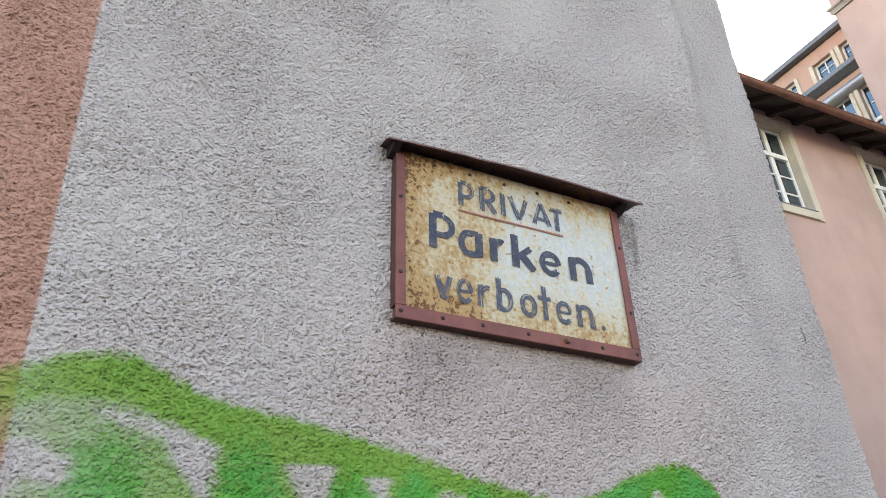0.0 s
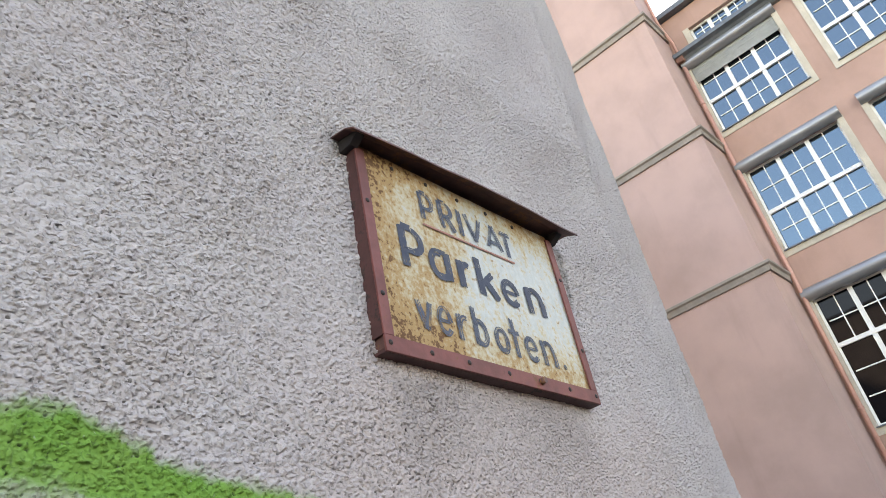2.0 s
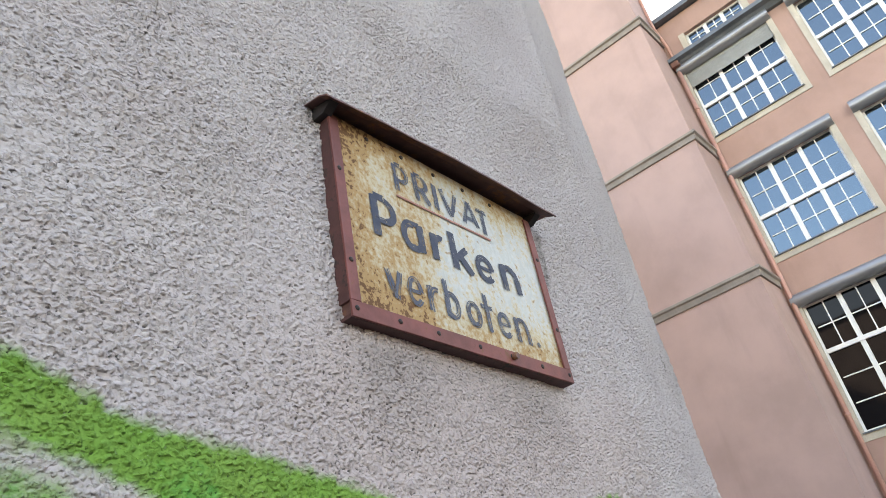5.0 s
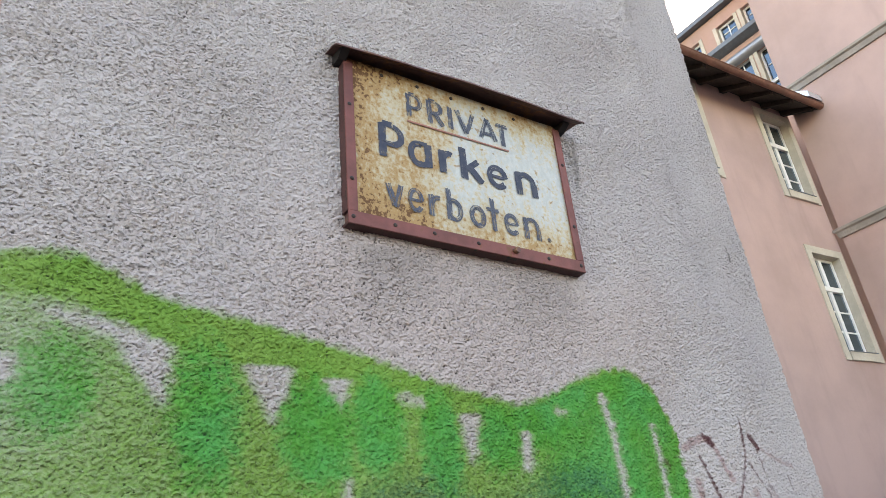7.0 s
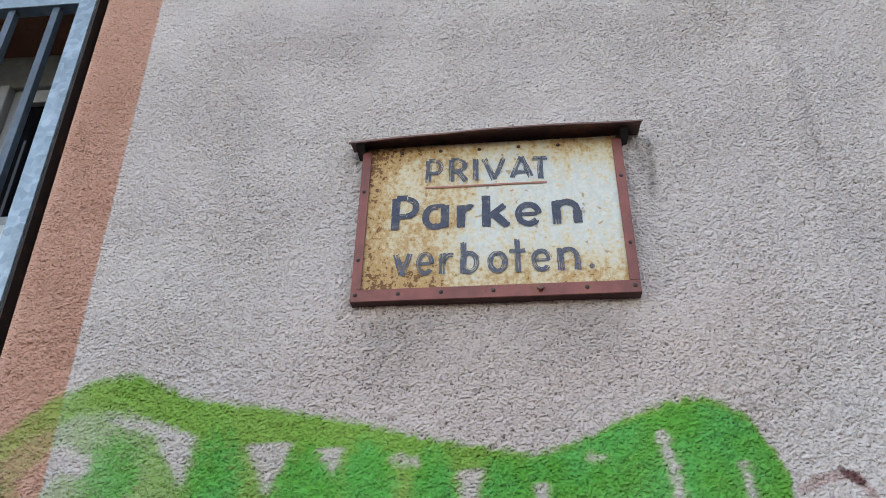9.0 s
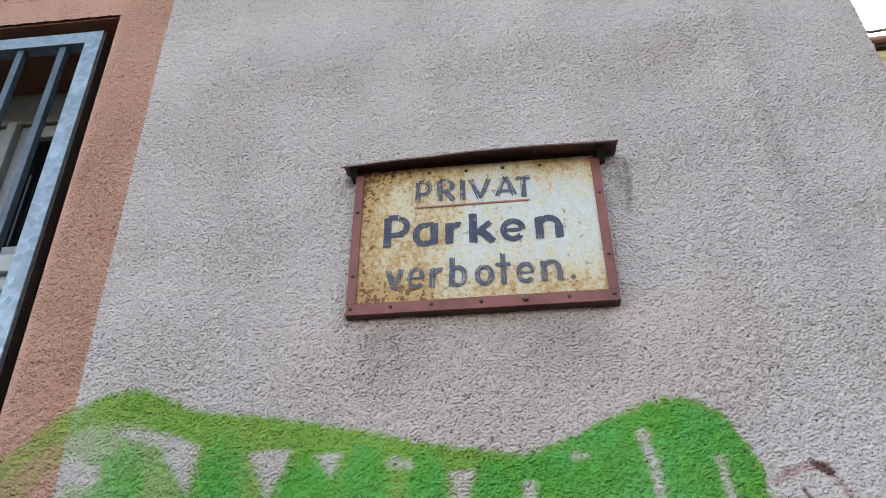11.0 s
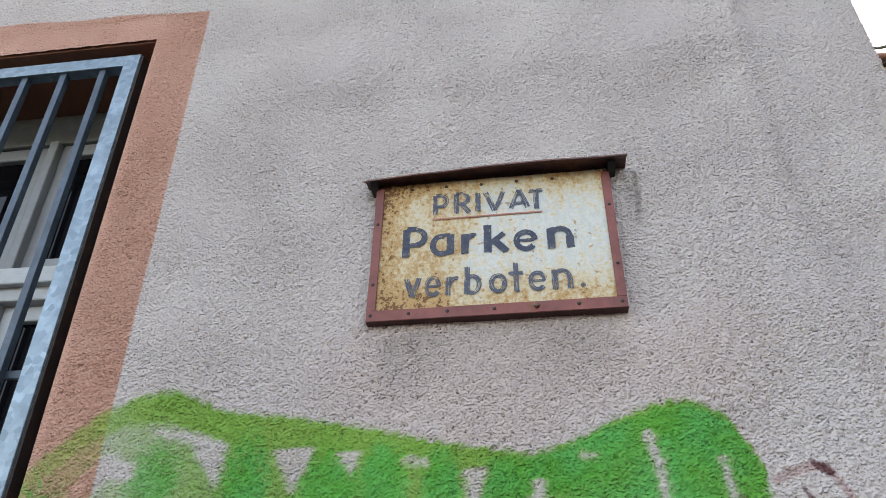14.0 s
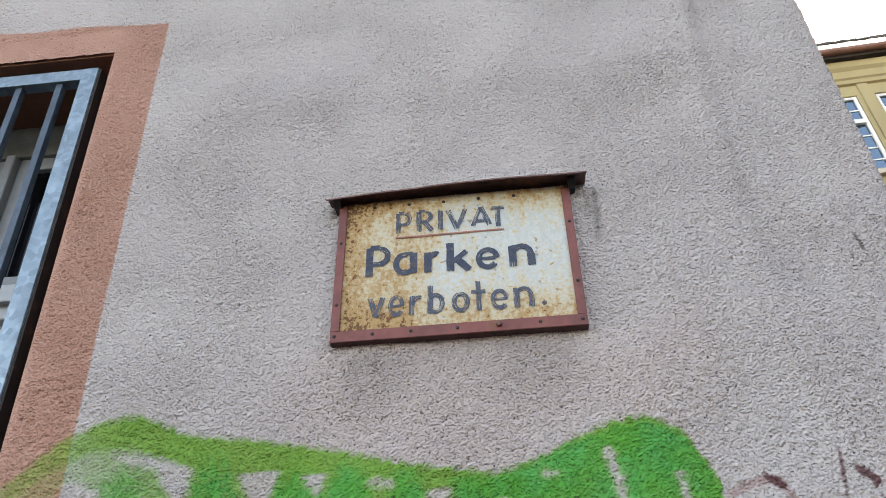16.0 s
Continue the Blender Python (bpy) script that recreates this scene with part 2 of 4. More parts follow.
BLIND = plain("grey_blind_slats", (0.27, 0.28, 0.27), 0.6, 0.0, grain=20, amount=0.15)
WHITE = plain("white_window_paint", (0.74, 0.75, 0.74), 0.4, grain=30, amount=0.1, relief=0.05)
# one white window paint in three tones: shaded, better lit, and deep under the lintel
SHADED_WHITE = plain("shaded_weathered_white_paint", (0.22, 0.228, 0.235), 0.5, grain=40, amount=0.2, relief=0.1)
LIT_FRAME = plain("lit_white_window_paint", (0.42, 0.44, 0.45), 0.5, grain=40, amount=0.15, relief=0.1)
HEAD_SHADE_FRAME = plain("head_shade_window_paint", (0.12, 0.125, 0.12), 0.6, grain=40, amount=0.3, relief=0.1)
COPPER = plain("brown_copper_gutter", (0.23, 0.105, 0.075), 0.5, 0.3, grain=14, amount=0.3)
PIPE = plain("pink_painted_downpipe", (0.52, 0.27, 0.22), 0.55, grain=20, amount=0.15)
WOOD = plain("dark_brown_eaves_board", (0.032, 0.02, 0.016), 0.8, grain=15, amount=0.35)
TILE = plain("dark_roof_tile", (0.06, 0.055, 0.055), 0.75, grain=10, amount=0.4)
ZINC = plain("bright_zinc_flashing", (0.62, 0.66, 0.70), 0.35, 0.7, grain=10, amount=0.1)
GALV = galvanised()
# galvanised steel again, darkened for bars standing in shade
SHADED_BAR = plain("shaded_galvanised_bar", (0.05, 0.075, 0.10), 0.5, 0.4, grain=60, amount=0.35, big=8)
GLASS = glass()
# weakly reflecting panes, near black
DIM_GLASS = glass("dim_reflection_glass", 0.0)
# dark colour stands for the lack of light in the unseen rooms
DARK = plain("unlit_room_dark", (0.10, 0.09, 0.08), 0.9)
ASPHALT = plain("asphalt", (0.05, 0.05, 0.052), 0.9, grain=60, amount=0.3, big=0.6, relief=0.4)
# ochre of the reveal with the recess's shade put into the colour
SHADED_REVEAL = plain("shaded_ochre_plaster", (0.24, 0.085, 0.048), 0.92, grain=90, amount=0.25, big=6, relief=0.6, dist=0.004)


# ---- mesh helpers ----
def put_box(bm, x0, x1, y0, y1, z0, z1):
    v = [bm.verts.new((x, y, z)) for x in (x0, x1) for y in (y0, y1) for z in (z0, z1)]
    for f in ((0, 1, 3, 2), (4, 6, 7, 5), (0, 4, 5, 1), (2, 3, 7, 6), (0, 2, 6, 4), (1, 5, 7, 3)):
        bm.faces.new([v[i] for i in f])


def box(x0, x1, y0, y1, z0, z1, bevel=0.0):
    bm = bmesh.new()
    put_box(bm, min(x0, x1), max(x0, x1), min(y0, y1), max(y0, y1), min(z0, z1), max(z0, z1))
    bmesh.ops.recalc_face_normals(bm, faces=bm.faces)
    if bevel:
        bmesh.ops.bevel(bm, geom=bm.edges[:], offset=bevel, segments=2, affect="EDGES", profile=0.5)
    return bm


def tube(points, radius, sides=12):
    """A round bar along a line of points."""
    bm = bmesh.new()
    rings = []
    for i, p in enumerate(points):
        a, b = Vector(points[max(i - 1, 0)]), Vector(points[min(i + 1, len(points) - 1)])
        d = (b - a).normalized()
        s = d.orthogonal().normalized() if i == 0 else (side - d * side.dot(d)).normalized()
        side = s
        t = d.cross(s)
        rings.append([bm.verts.new(Vector(p) + radius * (math.cos(k * math.tau / sides) * s + math.sin(k * math.tau / sides) * t)) for k in range(sides)])
    for r0, r1 in zip(rings, rings[1:]):
        for k in range(sides):
            bm.faces.new((r0[k], r0[(k + 1) % sides], r1[(k + 1) % sides], r1[k])).smooth = True
    bm.faces.new(rings[0][::-1])
    bm.faces.new(rings[-1])
    bmesh.ops.recalc_face_normals(bm, faces=bm.faces)
    return bm


def sweep(profile, axis, a, b, bm=None):
    """A profile of (p, q) drawn straight along x or y from a to b; q is height."""
    bm = bm or bmesh.new()
    ends = []
    for s in (a, b):
        ends.append([bm.verts.new((s, p, q) if axis == "x" else (p, s, q)) for p, q in profile])
    n = len(profile)
    for i in range(n):
        bm.faces.new((ends[0][i], ends[0][(i + 1) % n], ends[1][(i + 1) % n], ends[1][i]))
    bm.faces.new(ends[0])
    bm.faces.new(ends[1][::-1])
    bmesh.ops.recalc_face_normals(bm, faces=bm.faces)
    return bm


def part(name, bm, mat, parent=None, label=""):
    me = bpy.data.meshes.new(name)
    bm.to_mesh(me)
    bm.free()
    me.materials.append(mat)
    ob = new(name, me)
    if parent:
        ob.parent = parent
    if label:
        ob["label"] = label
    return ob


def thing(name, label, category, place=(0, 0, 0), group="", kind=""):
    ob = new(name)
    ob.location = place
    ob.empty_display_size = 0.1
    return tagged(ob, label, category, group, kind)


def structure(name, bm, mat, label="", category=""):
    return tagged(part(name, bm, mat), label, category, kind="structure")


def pierced(u0, u1, z0, z1, holes, put):
    """The solid pieces of a wall u0..u1 by z0..z1 that is open at holes (u0, u1, z0, z1); put(u0, u1, z0, z1) adds one."""
    us = sorted({u0, u1, *[h[0] for h in holes], *[h[1] for h in holes]})
    for a, b in zip(us, us[1:]):
        if b <= u0 or a >= u1:
            continue
        shut = sorted((h[2], h[3]) for h in holes if h[0] < (a + b) / 2 < h[1])
        z = z0
        for lo, hi in shut:
            if lo > z:
                put(a, b, z, lo)
            z = max(z, hi)
        if z < z1:
            put(a, b, z, z1)


def wall_mesh(axis, u0, u1, z0, z1, holes, near, far):
    bm = bmesh.new()
    if axis == "x":
        pierced(u0, u1, z0, z1, holes, lambda a, b, c, d: put_box(bm, a, b, near, far, c, d))
    else:
        pierced(u0, u1, z0, z1, holes, lambda a, b, c, d: put_box(bm, near, far, a, b, c, d))
    bmesh.ops.recalc_face_normals(bm, faces=bm.faces)
    return bm


# ---- the rough-cast wall ----
EDGE_X, LEAN = 0.880, 0.016           # the wall's outer corner at 2.2 m, and how it leans a metre
SAG = 0.06                           # the old window's head and rails rise towards its far side
WIN = (-1.95, -0.827, 1.36, 2.884)   # the barred window's opening


def grain(rows, cols, step, wave, seed, stretch=1.0):
    """Even noise with bumps about one wave long (metres), of unit spread."""
    rng = np.random.default_rng(seed)
    f = np.fft.rfft2(rng.standard_normal((rows, cols)))
    fy, fx = np.fft.fftfreq(rows, step)[:, None] / stretch, np.fft.rfftfreq(cols, step)[None, :]
    r = np.hypot(fx, fy) * wave
    n = np.fft.irfft2(f * np.exp(-((r - 0.85) / 0.55) ** 2), s=(rows, cols))
    return n / n.std()


def to_line(px, pz, pts):
    """Distance of the grid's points to a bent line, and how far along it they lie (0 to 1)."""
    best = np.full(px.shape, 9.0)
    along = np.zeros(px.shape)
    for i, ((ax, az_), (bx, bz)) in enumerate(zip(pts, pts[1:])):
        dx, dz = bx - ax, bz - az_
        k = np.clip(((px - ax) * dx + (pz - az_) * dz) / (dx * dx + dz * dz), 0, 1)
        d = np.hypot(px - ax - k * dx, pz - az_ - k * dz)
        near = d < best
        along[near] = ((i + k) / (len(pts) - 1))[near]
        best = np.minimum(best, d)
    return best, along


def soft(x, lo, hi):
    t = np.clip((x - lo) / (hi - lo), 0, 1)
    return t * t * (3 - 2 * t)


def spray_fields(px, pz, wob):
    """The graffiti: a green body with a humped back, pale wedges left open, teal shading, dark red strokes."""
    top = [(-0.90, 1.65), (-0.81, 1.76), (-0.72, 1.837), (-0.65, 1.861), (-0.58, 1.864), (-0.49, 1.82), (-0.386, 1.798),
           (-0.221, 1.76), (-0.08, 1.72), (0.042, 1.694), (0.107, 1.712), (0.175, 1.742), (0.235, 1.760), (0.29, 1.762), (0.345, 1.73), (0.381, 1.655)]
    tx, tz = [p[0] for p in top], [p[1] for p in top]
    back = np.interp(px, tx, tz) + 0.0025 * wob
    back = np.where(px > 0.381, 1.655 - (px - 0.381) * 8, back)
    body = soft(back - pz, -0.008, 0.022) * soft(0.388 - px + 0.004 * wob, -0.006, 0.022)
    thin = soft(px, -0.95, -0.78) * 0.5 + 0.5 * soft(px, -0.80, -0.50)
    body *= thin + (soft(px, -0.95, -0.83) - thin) * soft(1.68 - pz, 0.0, 0.12)
    depth = back - pz
    rim = body * soft(0.075 - depth, 0.0, 0.03)
    bright = np.zeros(px.shape)
    # ovals of stronger green between the wedges
    for cx, cz, rx, rz in ((-0.60, 1.70, 0.05, 0.06), (-0.43, 1.66, 0.05, 0.10), (-0.29, 1.65, 0.055, 0.075), (-0.20, 1.66, 0.04, 0.07),
                           (-0.105, 1.63, 0.035, 0.09), (0.0, 1.64, 0.05, 0.06), (0.08, 1.66, 0.10, 0.05), (0.29, 1.69, 0.075, 0.075), (0.26, 1.60, 0.035, 0.10),
                           (0.14, 1.70, 0.06, 0.04), (-0.80, 1.60, 0.06, 0.06), (-0.66, 1.50, 0.09, 0.06), (-0.35, 1.50, 0.12, 0.05)):
        r = np.hypot((px - cx) / rx, (pz - cz) / rz) + 0.12 * wob
        bright = np.maximum(bright, 0.85 * soft(1.45 - r, 0.0, 1.0))
    bright = np.maximum(bright, 0.75 * soft(px, 0.0, 0.12) * soft(depth, 0.0, 0.02))
    bright *= body * soft(px, -0.85, -0.50) * 0.8 + 0.2 * body
    low = np.hypot((px + 0.83) / 0.10, (pz - 1.60) / 0.12) + 0.15 * wob
    bright = np.maximum(bright, 0.7 * soft(1.4 - low, 0.0, 1.0))
    # wedges and drips where the plaster shows
    bare = np.zeros(px.shape)
    for pts, w0, w1 in (([(-0.605, 1.784), (-0.53, 1.765), (-0.49, 1.742)], 0.003, 0.018), ([(-0.497, 1.748), (-0.48, 1.685)], 0.030, 0.002),
                        ([(-0.348, 1.729), (-0.348, 1.664)], 0.034, 0.002), ([(-0.256, 1.716), (-0.252, 1.684)], 0.022, 0.003),
                        ([(-0.16, 1.694), (-0.132, 1.690)], 0.007, 0.006), ([(-0.052, 1.672), (-0.056, 1.612)], 0.020, 0.004),
                        ([(0.047, 1.648), (0.040, 1.60)], 0.010, 0.006), ([(0.118, 1.681), (0.138, 1.681)], 0.006, 0.004),
                        ([(0.222, 1.712), (0.232, 1.644), (0.229, 1.53)], 0.010, 0.007), ([(0.325, 1.662), (0.327, 1.605), (0.323, 1.521)], 0.004, 0.006),
                        ([(-0.715, 1.69), (-0.68, 1.728), (-0.645, 1.715)], 0.02, 0.016), ([(-0.25, 1.59), (-0.255, 1.50)], 0.002, 0.014)):
        d, k = to_line(px, pz, pts)
        cap = soft(pts[0][1] + 0.008 - pz, 0, 0.010) if abs(pts[0][0] - pts[-1][0]) < 0.02 else 1.0
        bare = np.maximum(bare, cap * soft((w0 + (w1 - w0) * k) - d + 0.0025 * wob, -0.014, 0.012))
    green = np.clip(body * (0.72 + 0.12 * soft(px, -0.62, -0.30)) + rim * 0.38, 0, 1) * (1 - 0.8 * bare)
    bright = bright * (1 - 0.95 * bare)
    d, _ = to_line(px, pz, [(-0.222, 1.567), (-0.145, 1.571), (-0.068, 1.529), (0.002, 1.533), (0.083, 1.568), (0.164, 1.574), (0.209, 1.546), (0.241, 1.478)])
    teal = soft(0.03 - d + 0.01 * wob, -0.03, 0.045) * 0.55 * body
    d, _ = to_line(px, pz, [(-0.24, 1.50), (-0.05, 1.49), (0.10, 1.47)])
    teal = np.maximum(teal, 0.45 * soft(0.03 - d + 0.012 * wob, -0.03, 0.04) * body)
    red = np.zeros(px.shape)
    blush = np.zeros(px.shape)
    for pts, w, s, faint in (([(0.452, 1.642), (0.470, 1.626)], 0.007, 0.95, 0), ([(0.427, 1.607), (0.447, 1.55), (0.48, 1.439)], 0.0042, 0.8, 0),
                             ([(0.571, 1.672), (0.558, 1.60), (0.527, 1.555), (0.503, 1.522)], 0.0048, 0.75, 0), ([(0.506, 1.53), (0.498, 1.515)], 0.008, 0.9, 0),
                             ([(0.50, 1.515), (0.545, 1.436)], 0.004, 0.6, 0), ([(0.548, 1.608), (0.60, 1.55), (0.653, 1.491)], 0.0042, 0.7, 0),
                             ([(0.592, 1.642), (0.612, 1.625)], 0.009, 0.9, 0), ([(0.607, 1.625), (0.625, 1.55)], 0.0045, 0.65, 0), ([(0.62, 1.553), (0.635, 1.545)], 0.007, 0.5, 0),
                             ([(0.337, 1.60), (0.345, 1.592)], 0.006, 0.6, 0), ([(0.716, 1.572), (0.724, 1.545)], 0.003, 0.8, 0),
                             ([(0.39, 1.622), (0.44, 1.637), (0.47, 1.632), (0.50, 1.565)], 0.008, 0.6, 1), ([(0.405, 1.565), (0.41, 1.50), (0.43, 1.44)], 0.009, 0.6, 1),
                             ([(0.62, 1.622), (0.69, 1.60), (0.75, 1.59)], 0.006, 0.45, 1), ([(0.56, 1.54), (0.59, 1.46)], 0.012, 0.5, 1), ([(0.62, 1.545), (0.68, 1.50)], 0.010, 0.4, 1)):
        d, _ = to_line(px, pz, pts)
        ink = s * soft(w - d + 0.0015 * wob, -0.004, 0.005)
        if faint:
            blush = np.maximum(blush, ink)
        else:
            red = np.maximum(red, ink)
    return green, bright, teal, red, blush


def roughcast_skin():
    step = 0.0016
    s0, z0, z1 = -1.45, 1.30, 3.60
    cols, rows = int(round((EDGE_X + 0.05 - s0) / step)), int(round((z1 - z0) / step))
    s, z = s0 + np.arange(cols) * step, z0 + np.arange(rows) * step
    # beyond the window and high up fewer lines of the grid will do
    keep_c = [i for i in range(cols) if s[i] > -0.86 or i % 3 == 0]
    keep_r = [i for i in range(rows) if 1.50 < z[i] < 2.60 or i % 2 == 0]
    def cut(a):
        return a[np.ix_(keep_r, keep_c)]
    n0 = cut(grain(rows, cols, step, 0.0046, 2, 1.25))
    n1 = cut(grain(rows, cols, step, 0.0072, 3, 1.25))
    n2 = cut(grain(rows, cols, step, 0.022, 5, 1.2))
    n3 = cut(grain(rows, cols, step, 0.30, 7))
    n4 = cut(grain(rows, cols, step, 0.0058, 11, 1.2))
    S, Z = np.meshgrid(s[keep_c], z[keep_r])
    rows, cols = S.shape
    # thrown lumps on a trowelled ground, fewer of them below the sign, where single holes show instead
    calm = soft(0.36 - np.abs(S + 0.02), 0, 0.16) * soft(1.97 - Z, 0, 0.05) * soft(Z, 1.62, 1.78)
    lump = soft(n1 + 0.45 * n2 + 0.35 * n0, 0.0, 1.9)
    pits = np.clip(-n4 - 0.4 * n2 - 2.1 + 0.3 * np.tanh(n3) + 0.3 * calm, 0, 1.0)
    h = 0.0026 * lump * (1 - 0.45 * calm) * (1 + 0.15 * np.tanh(n3)) + 0.0002 * n0 + 0.0003 * n2 + 0.0012 * n3 - 0.0034 * np.clip(pits * 1.5, 0, 1)
    # the edge round the window is trowelled smooth
    h = h * np.where(Z < WIN[3] + 0.1, soft(S - WIN[1], 0.0, 0.02), 1.0)
    ridge = 0.573 + 0.07 * np.clip(Z - 2.2, 0, 1) + 0.0008 * n3
    # strip past the ridge turns back a little, and the corner is rounded
    r = 0.03
    flat_end = EDGE_X - r
    turn = np.clip(S - ridge, 0, None)
    a = np.clip((S - flat_end) / r, 0, math.pi / 2 * 1.02)
    over = np.clip(S - flat_end - r * math.pi / 2, 0, None)
    X = np.minimum(S, flat_end) + r * np.sin(a)
    Y = 0.20 * np.minimum(turn, flat_end - ridge) + r * (1 - np.cos(a)) + over + 0.006
    lip = np.exp(-((S - ridge - 0.004) / 0.013) ** 2) * (0.75 + 0.25 * np.tanh(n3))
    h += 0.007 * np.exp(-((S - ridge + 0.026) / 0.024) ** 2) * soft(Z, 1.8, 2.3) - 0.0035 * lip * soft(Z, 1.7, 2.2)
    nx, ny = np.sin(a), -np.cos(a)
    X = X + h * nx + LEAN * (Z - 2.2) * soft(S, 0.45, 0.85)
    Y = Y + h * ny
    co = np.stack([X, Y, Z], -1).reshape(-1, 3)
    idx = np.arange(rows * cols).reshape(rows, cols)
    quads = np.stack([idx[:-1, :-1], idx[:-1, 1:], idx[1:, 1:], idx[1:, :-1]], -1).reshape(-1, 4)
    cs, cz = ((S[:-1, :-1] + S[1:, 1:]) / 2).ravel(), ((Z[:-1, :-1] + Z[1:, 1:]) / 2).ravel()
    quads = quads[~((cs < WIN[1]) & (cz < WIN[3] - SAG * (cs - WIN[1])) & (cz > WIN[2]))]
    me = bpy.data.meshes.new("wall_south")
    me.vertices.add(len(co))
    me.vertices.foreach_set("co", co.ravel().astype(np.float32))
    me.loops.add(quads.size)
    me.loops.foreach_set("vertex_index", quads.ravel().astype(np.int32))
    me.polygons.add(len(quads))
    me.polygons.foreach_set("loop_start", (np.arange(len(quads)) * 4).astype(np.int32))
    me.polygons.foreach_set("use_smooth", np.ones(len(quads), bool))
    me.update(calc_edges=True)
    green, bright, teal, red, blush = spray_fields(S, Z, 0.6 * n2 + 0.5 * n3)
    # painted band round the window, its outer line drawn by hand
    bx, bz = -0.695 + 0.0012 * n3, 2.972 + 0.0015 * n3 - 0.12 * (S + 0.7)
    band = soft(bx - S, -0.002, 0.003) * soft(bz - Z, -0.002, 0.003)
    rosy = np.clip(np.exp(-((S - 0.02) / 0.42) ** 2 - ((Z - 1.86) / 0.22) ** 2) + 0.12 * np.tanh(n3), 0, 1)
    # fold's shaded side painted dark, then shade and stains beside the sign
    shade_grime = 0.30 * lip * soft(Z, 1.6, 2.2) + 0.26 * np.exp(-((S - 0.62) / 0.05) ** 2 - ((Z - 2.0) / 0.07) ** 2)
    shade_grime = shade_grime + 0.45 * soft(0.012 - np.abs(S - 0.285 - 0.004 * n3), 0, 0.012) * soft(Z, 2.08, 2.14) * soft(2.26 - Z, 0, 0.04)
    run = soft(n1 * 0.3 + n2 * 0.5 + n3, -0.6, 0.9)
    # below the sign: its soft shade and streaky stains, put into the colour
    shade_grime = shade_grime + 0.42 * soft(0.245 - np.abs(S), 0, 0.05) * soft(1.935 - Z, 0, 0.015) * soft(Z, 1.70, 1.90) * (0.5 + 0.5 * run)
    # dirt stain along the top of the hood
    shade_grime = shade_grime + 0.65 * np.exp(-((Z - 2.262 + 0.05 * S) / 0.022) ** 2) * soft(0.27 - np.abs(S), 0, 0.05) * run
    shade_grime = shade_grime + 0.5 * np.exp(-((S - 0.278) / 0.018) ** 2 - ((Z - 2.19) / 0.055) ** 2)
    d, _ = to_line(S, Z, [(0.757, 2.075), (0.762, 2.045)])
    shade_grime = np.maximum(shade_grime, 1.3 * soft(0.004 - d, -0.002, 0.003))
    chalk = np.exp(-((Z - 2.315 + 0.05 * S) / 0.03) ** 2) * soft(0.30 - np.abs(S), 0, 0.12) * np.clip(n1 + 0.4 * n0, 0, 1.0)
    for name, val in (("green", green), ("bright", bright), ("teal", teal), ("red", red), ("blush", blush), ("rosy", rosy), ("band", band), ("shade_grime", np.clip(shade_grime, 0, 1)), ("chalk", chalk), ("pit", np.clip(pits, 0, 1))):
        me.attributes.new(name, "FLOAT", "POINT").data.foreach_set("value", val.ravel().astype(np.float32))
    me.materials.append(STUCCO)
    return tagged(new("wall_south", me), "grey-mauve rough-cast house wall with ochre window band and green spray graffiti", "wall", kind="structure")


roughcast_skin()
GREY = plain("grey_roughcast_plain", (0.38, 0.34, 0.335), 0.92, grain=90, amount=0.2, big=1.6, relief=0.9, dist=0.006)
# the body of the house behind the skin
structure("wall_core", wall_mesh("x", -6.0, 0.80, 0.0, 11.0, [(WIN[0], WIN[1], WIN[2], WIN[3] + 0.07)], 0.075, 0.40), GREY, "plain masonry behind the rough-cast", "wall")
structure("wall_south_left", wall_mesh("x", -6.0, -1.452, 0.0, 11.0, [(WIN[0], WIN[1], WIN[2], WIN[3] + 0.045)], 0.006, 0.07), GREY, "grey rough-cast wall", "wall")
bm = bmesh.new()
put_box(bm, -1.452, 0.83, 0.006, 0.07, 0.0, 1.298)
put_box(bm, -1.452, 0.87, 0.006, 0.07, 3.602, 11.0)
structure("wall_south_rest", bm, GREY, "grey rough-cast wall", "wall")
structure("wall_east", box(0.55, 0.80, 0.40, 7.0, 0.0, 11.0), GREY, "grey rough-cast side wall", "wall")
structure("wall_west", box(-6.0, -5.7, 0.40, 7.0, 0.0, 11.0), GREY, "grey rough-cast side wall", "wall")
structure("wall_north", box(-5.7, 0.55, 6.7, 7.0, 0.0, 11.0), GREY, "grey rough-cast back wall", "wall")
structure("roof_slab", box(-6.1, 0.9, -0.02, 7.1, 11.0, 11.2), SLATE, "flat grey roof", "roof")
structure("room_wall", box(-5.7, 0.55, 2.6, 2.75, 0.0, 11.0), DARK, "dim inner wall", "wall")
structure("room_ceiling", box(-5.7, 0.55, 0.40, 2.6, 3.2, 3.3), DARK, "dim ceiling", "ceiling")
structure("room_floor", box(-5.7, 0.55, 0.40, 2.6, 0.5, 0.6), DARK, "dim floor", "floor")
structure("ground", box(-600, 600, -600, 600, -0.3, 0.0), ASPHALT, "grey asphalt yard", "ground")

# reveal of the barred window
bm = bmesh.new()
put_box(bm, WIN[1] - 0.004, WIN[1] + 0.03, 0.013, 0.34, WIN[2], WIN[3] + 0.03)
put_box(bm, WIN[0] - 0.03, WIN[1] - 0.004, 0.013, 0.34, WIN[3] - 0.004, WIN[3] + 0.03)
put_box(bm, WIN[0] - 0.03, WIN[0], 0.013, 0.34, WIN[2], WIN[3])
for v in bm.verts:
    if v.co.z > 2.8:
        v.co.z -= SAG * (v.co.x - WIN[1])
structure("window_reveal", bm, SHADED_REVEAL, "ochre-painted plaster window reveal, darkened for its shade", "reveal")

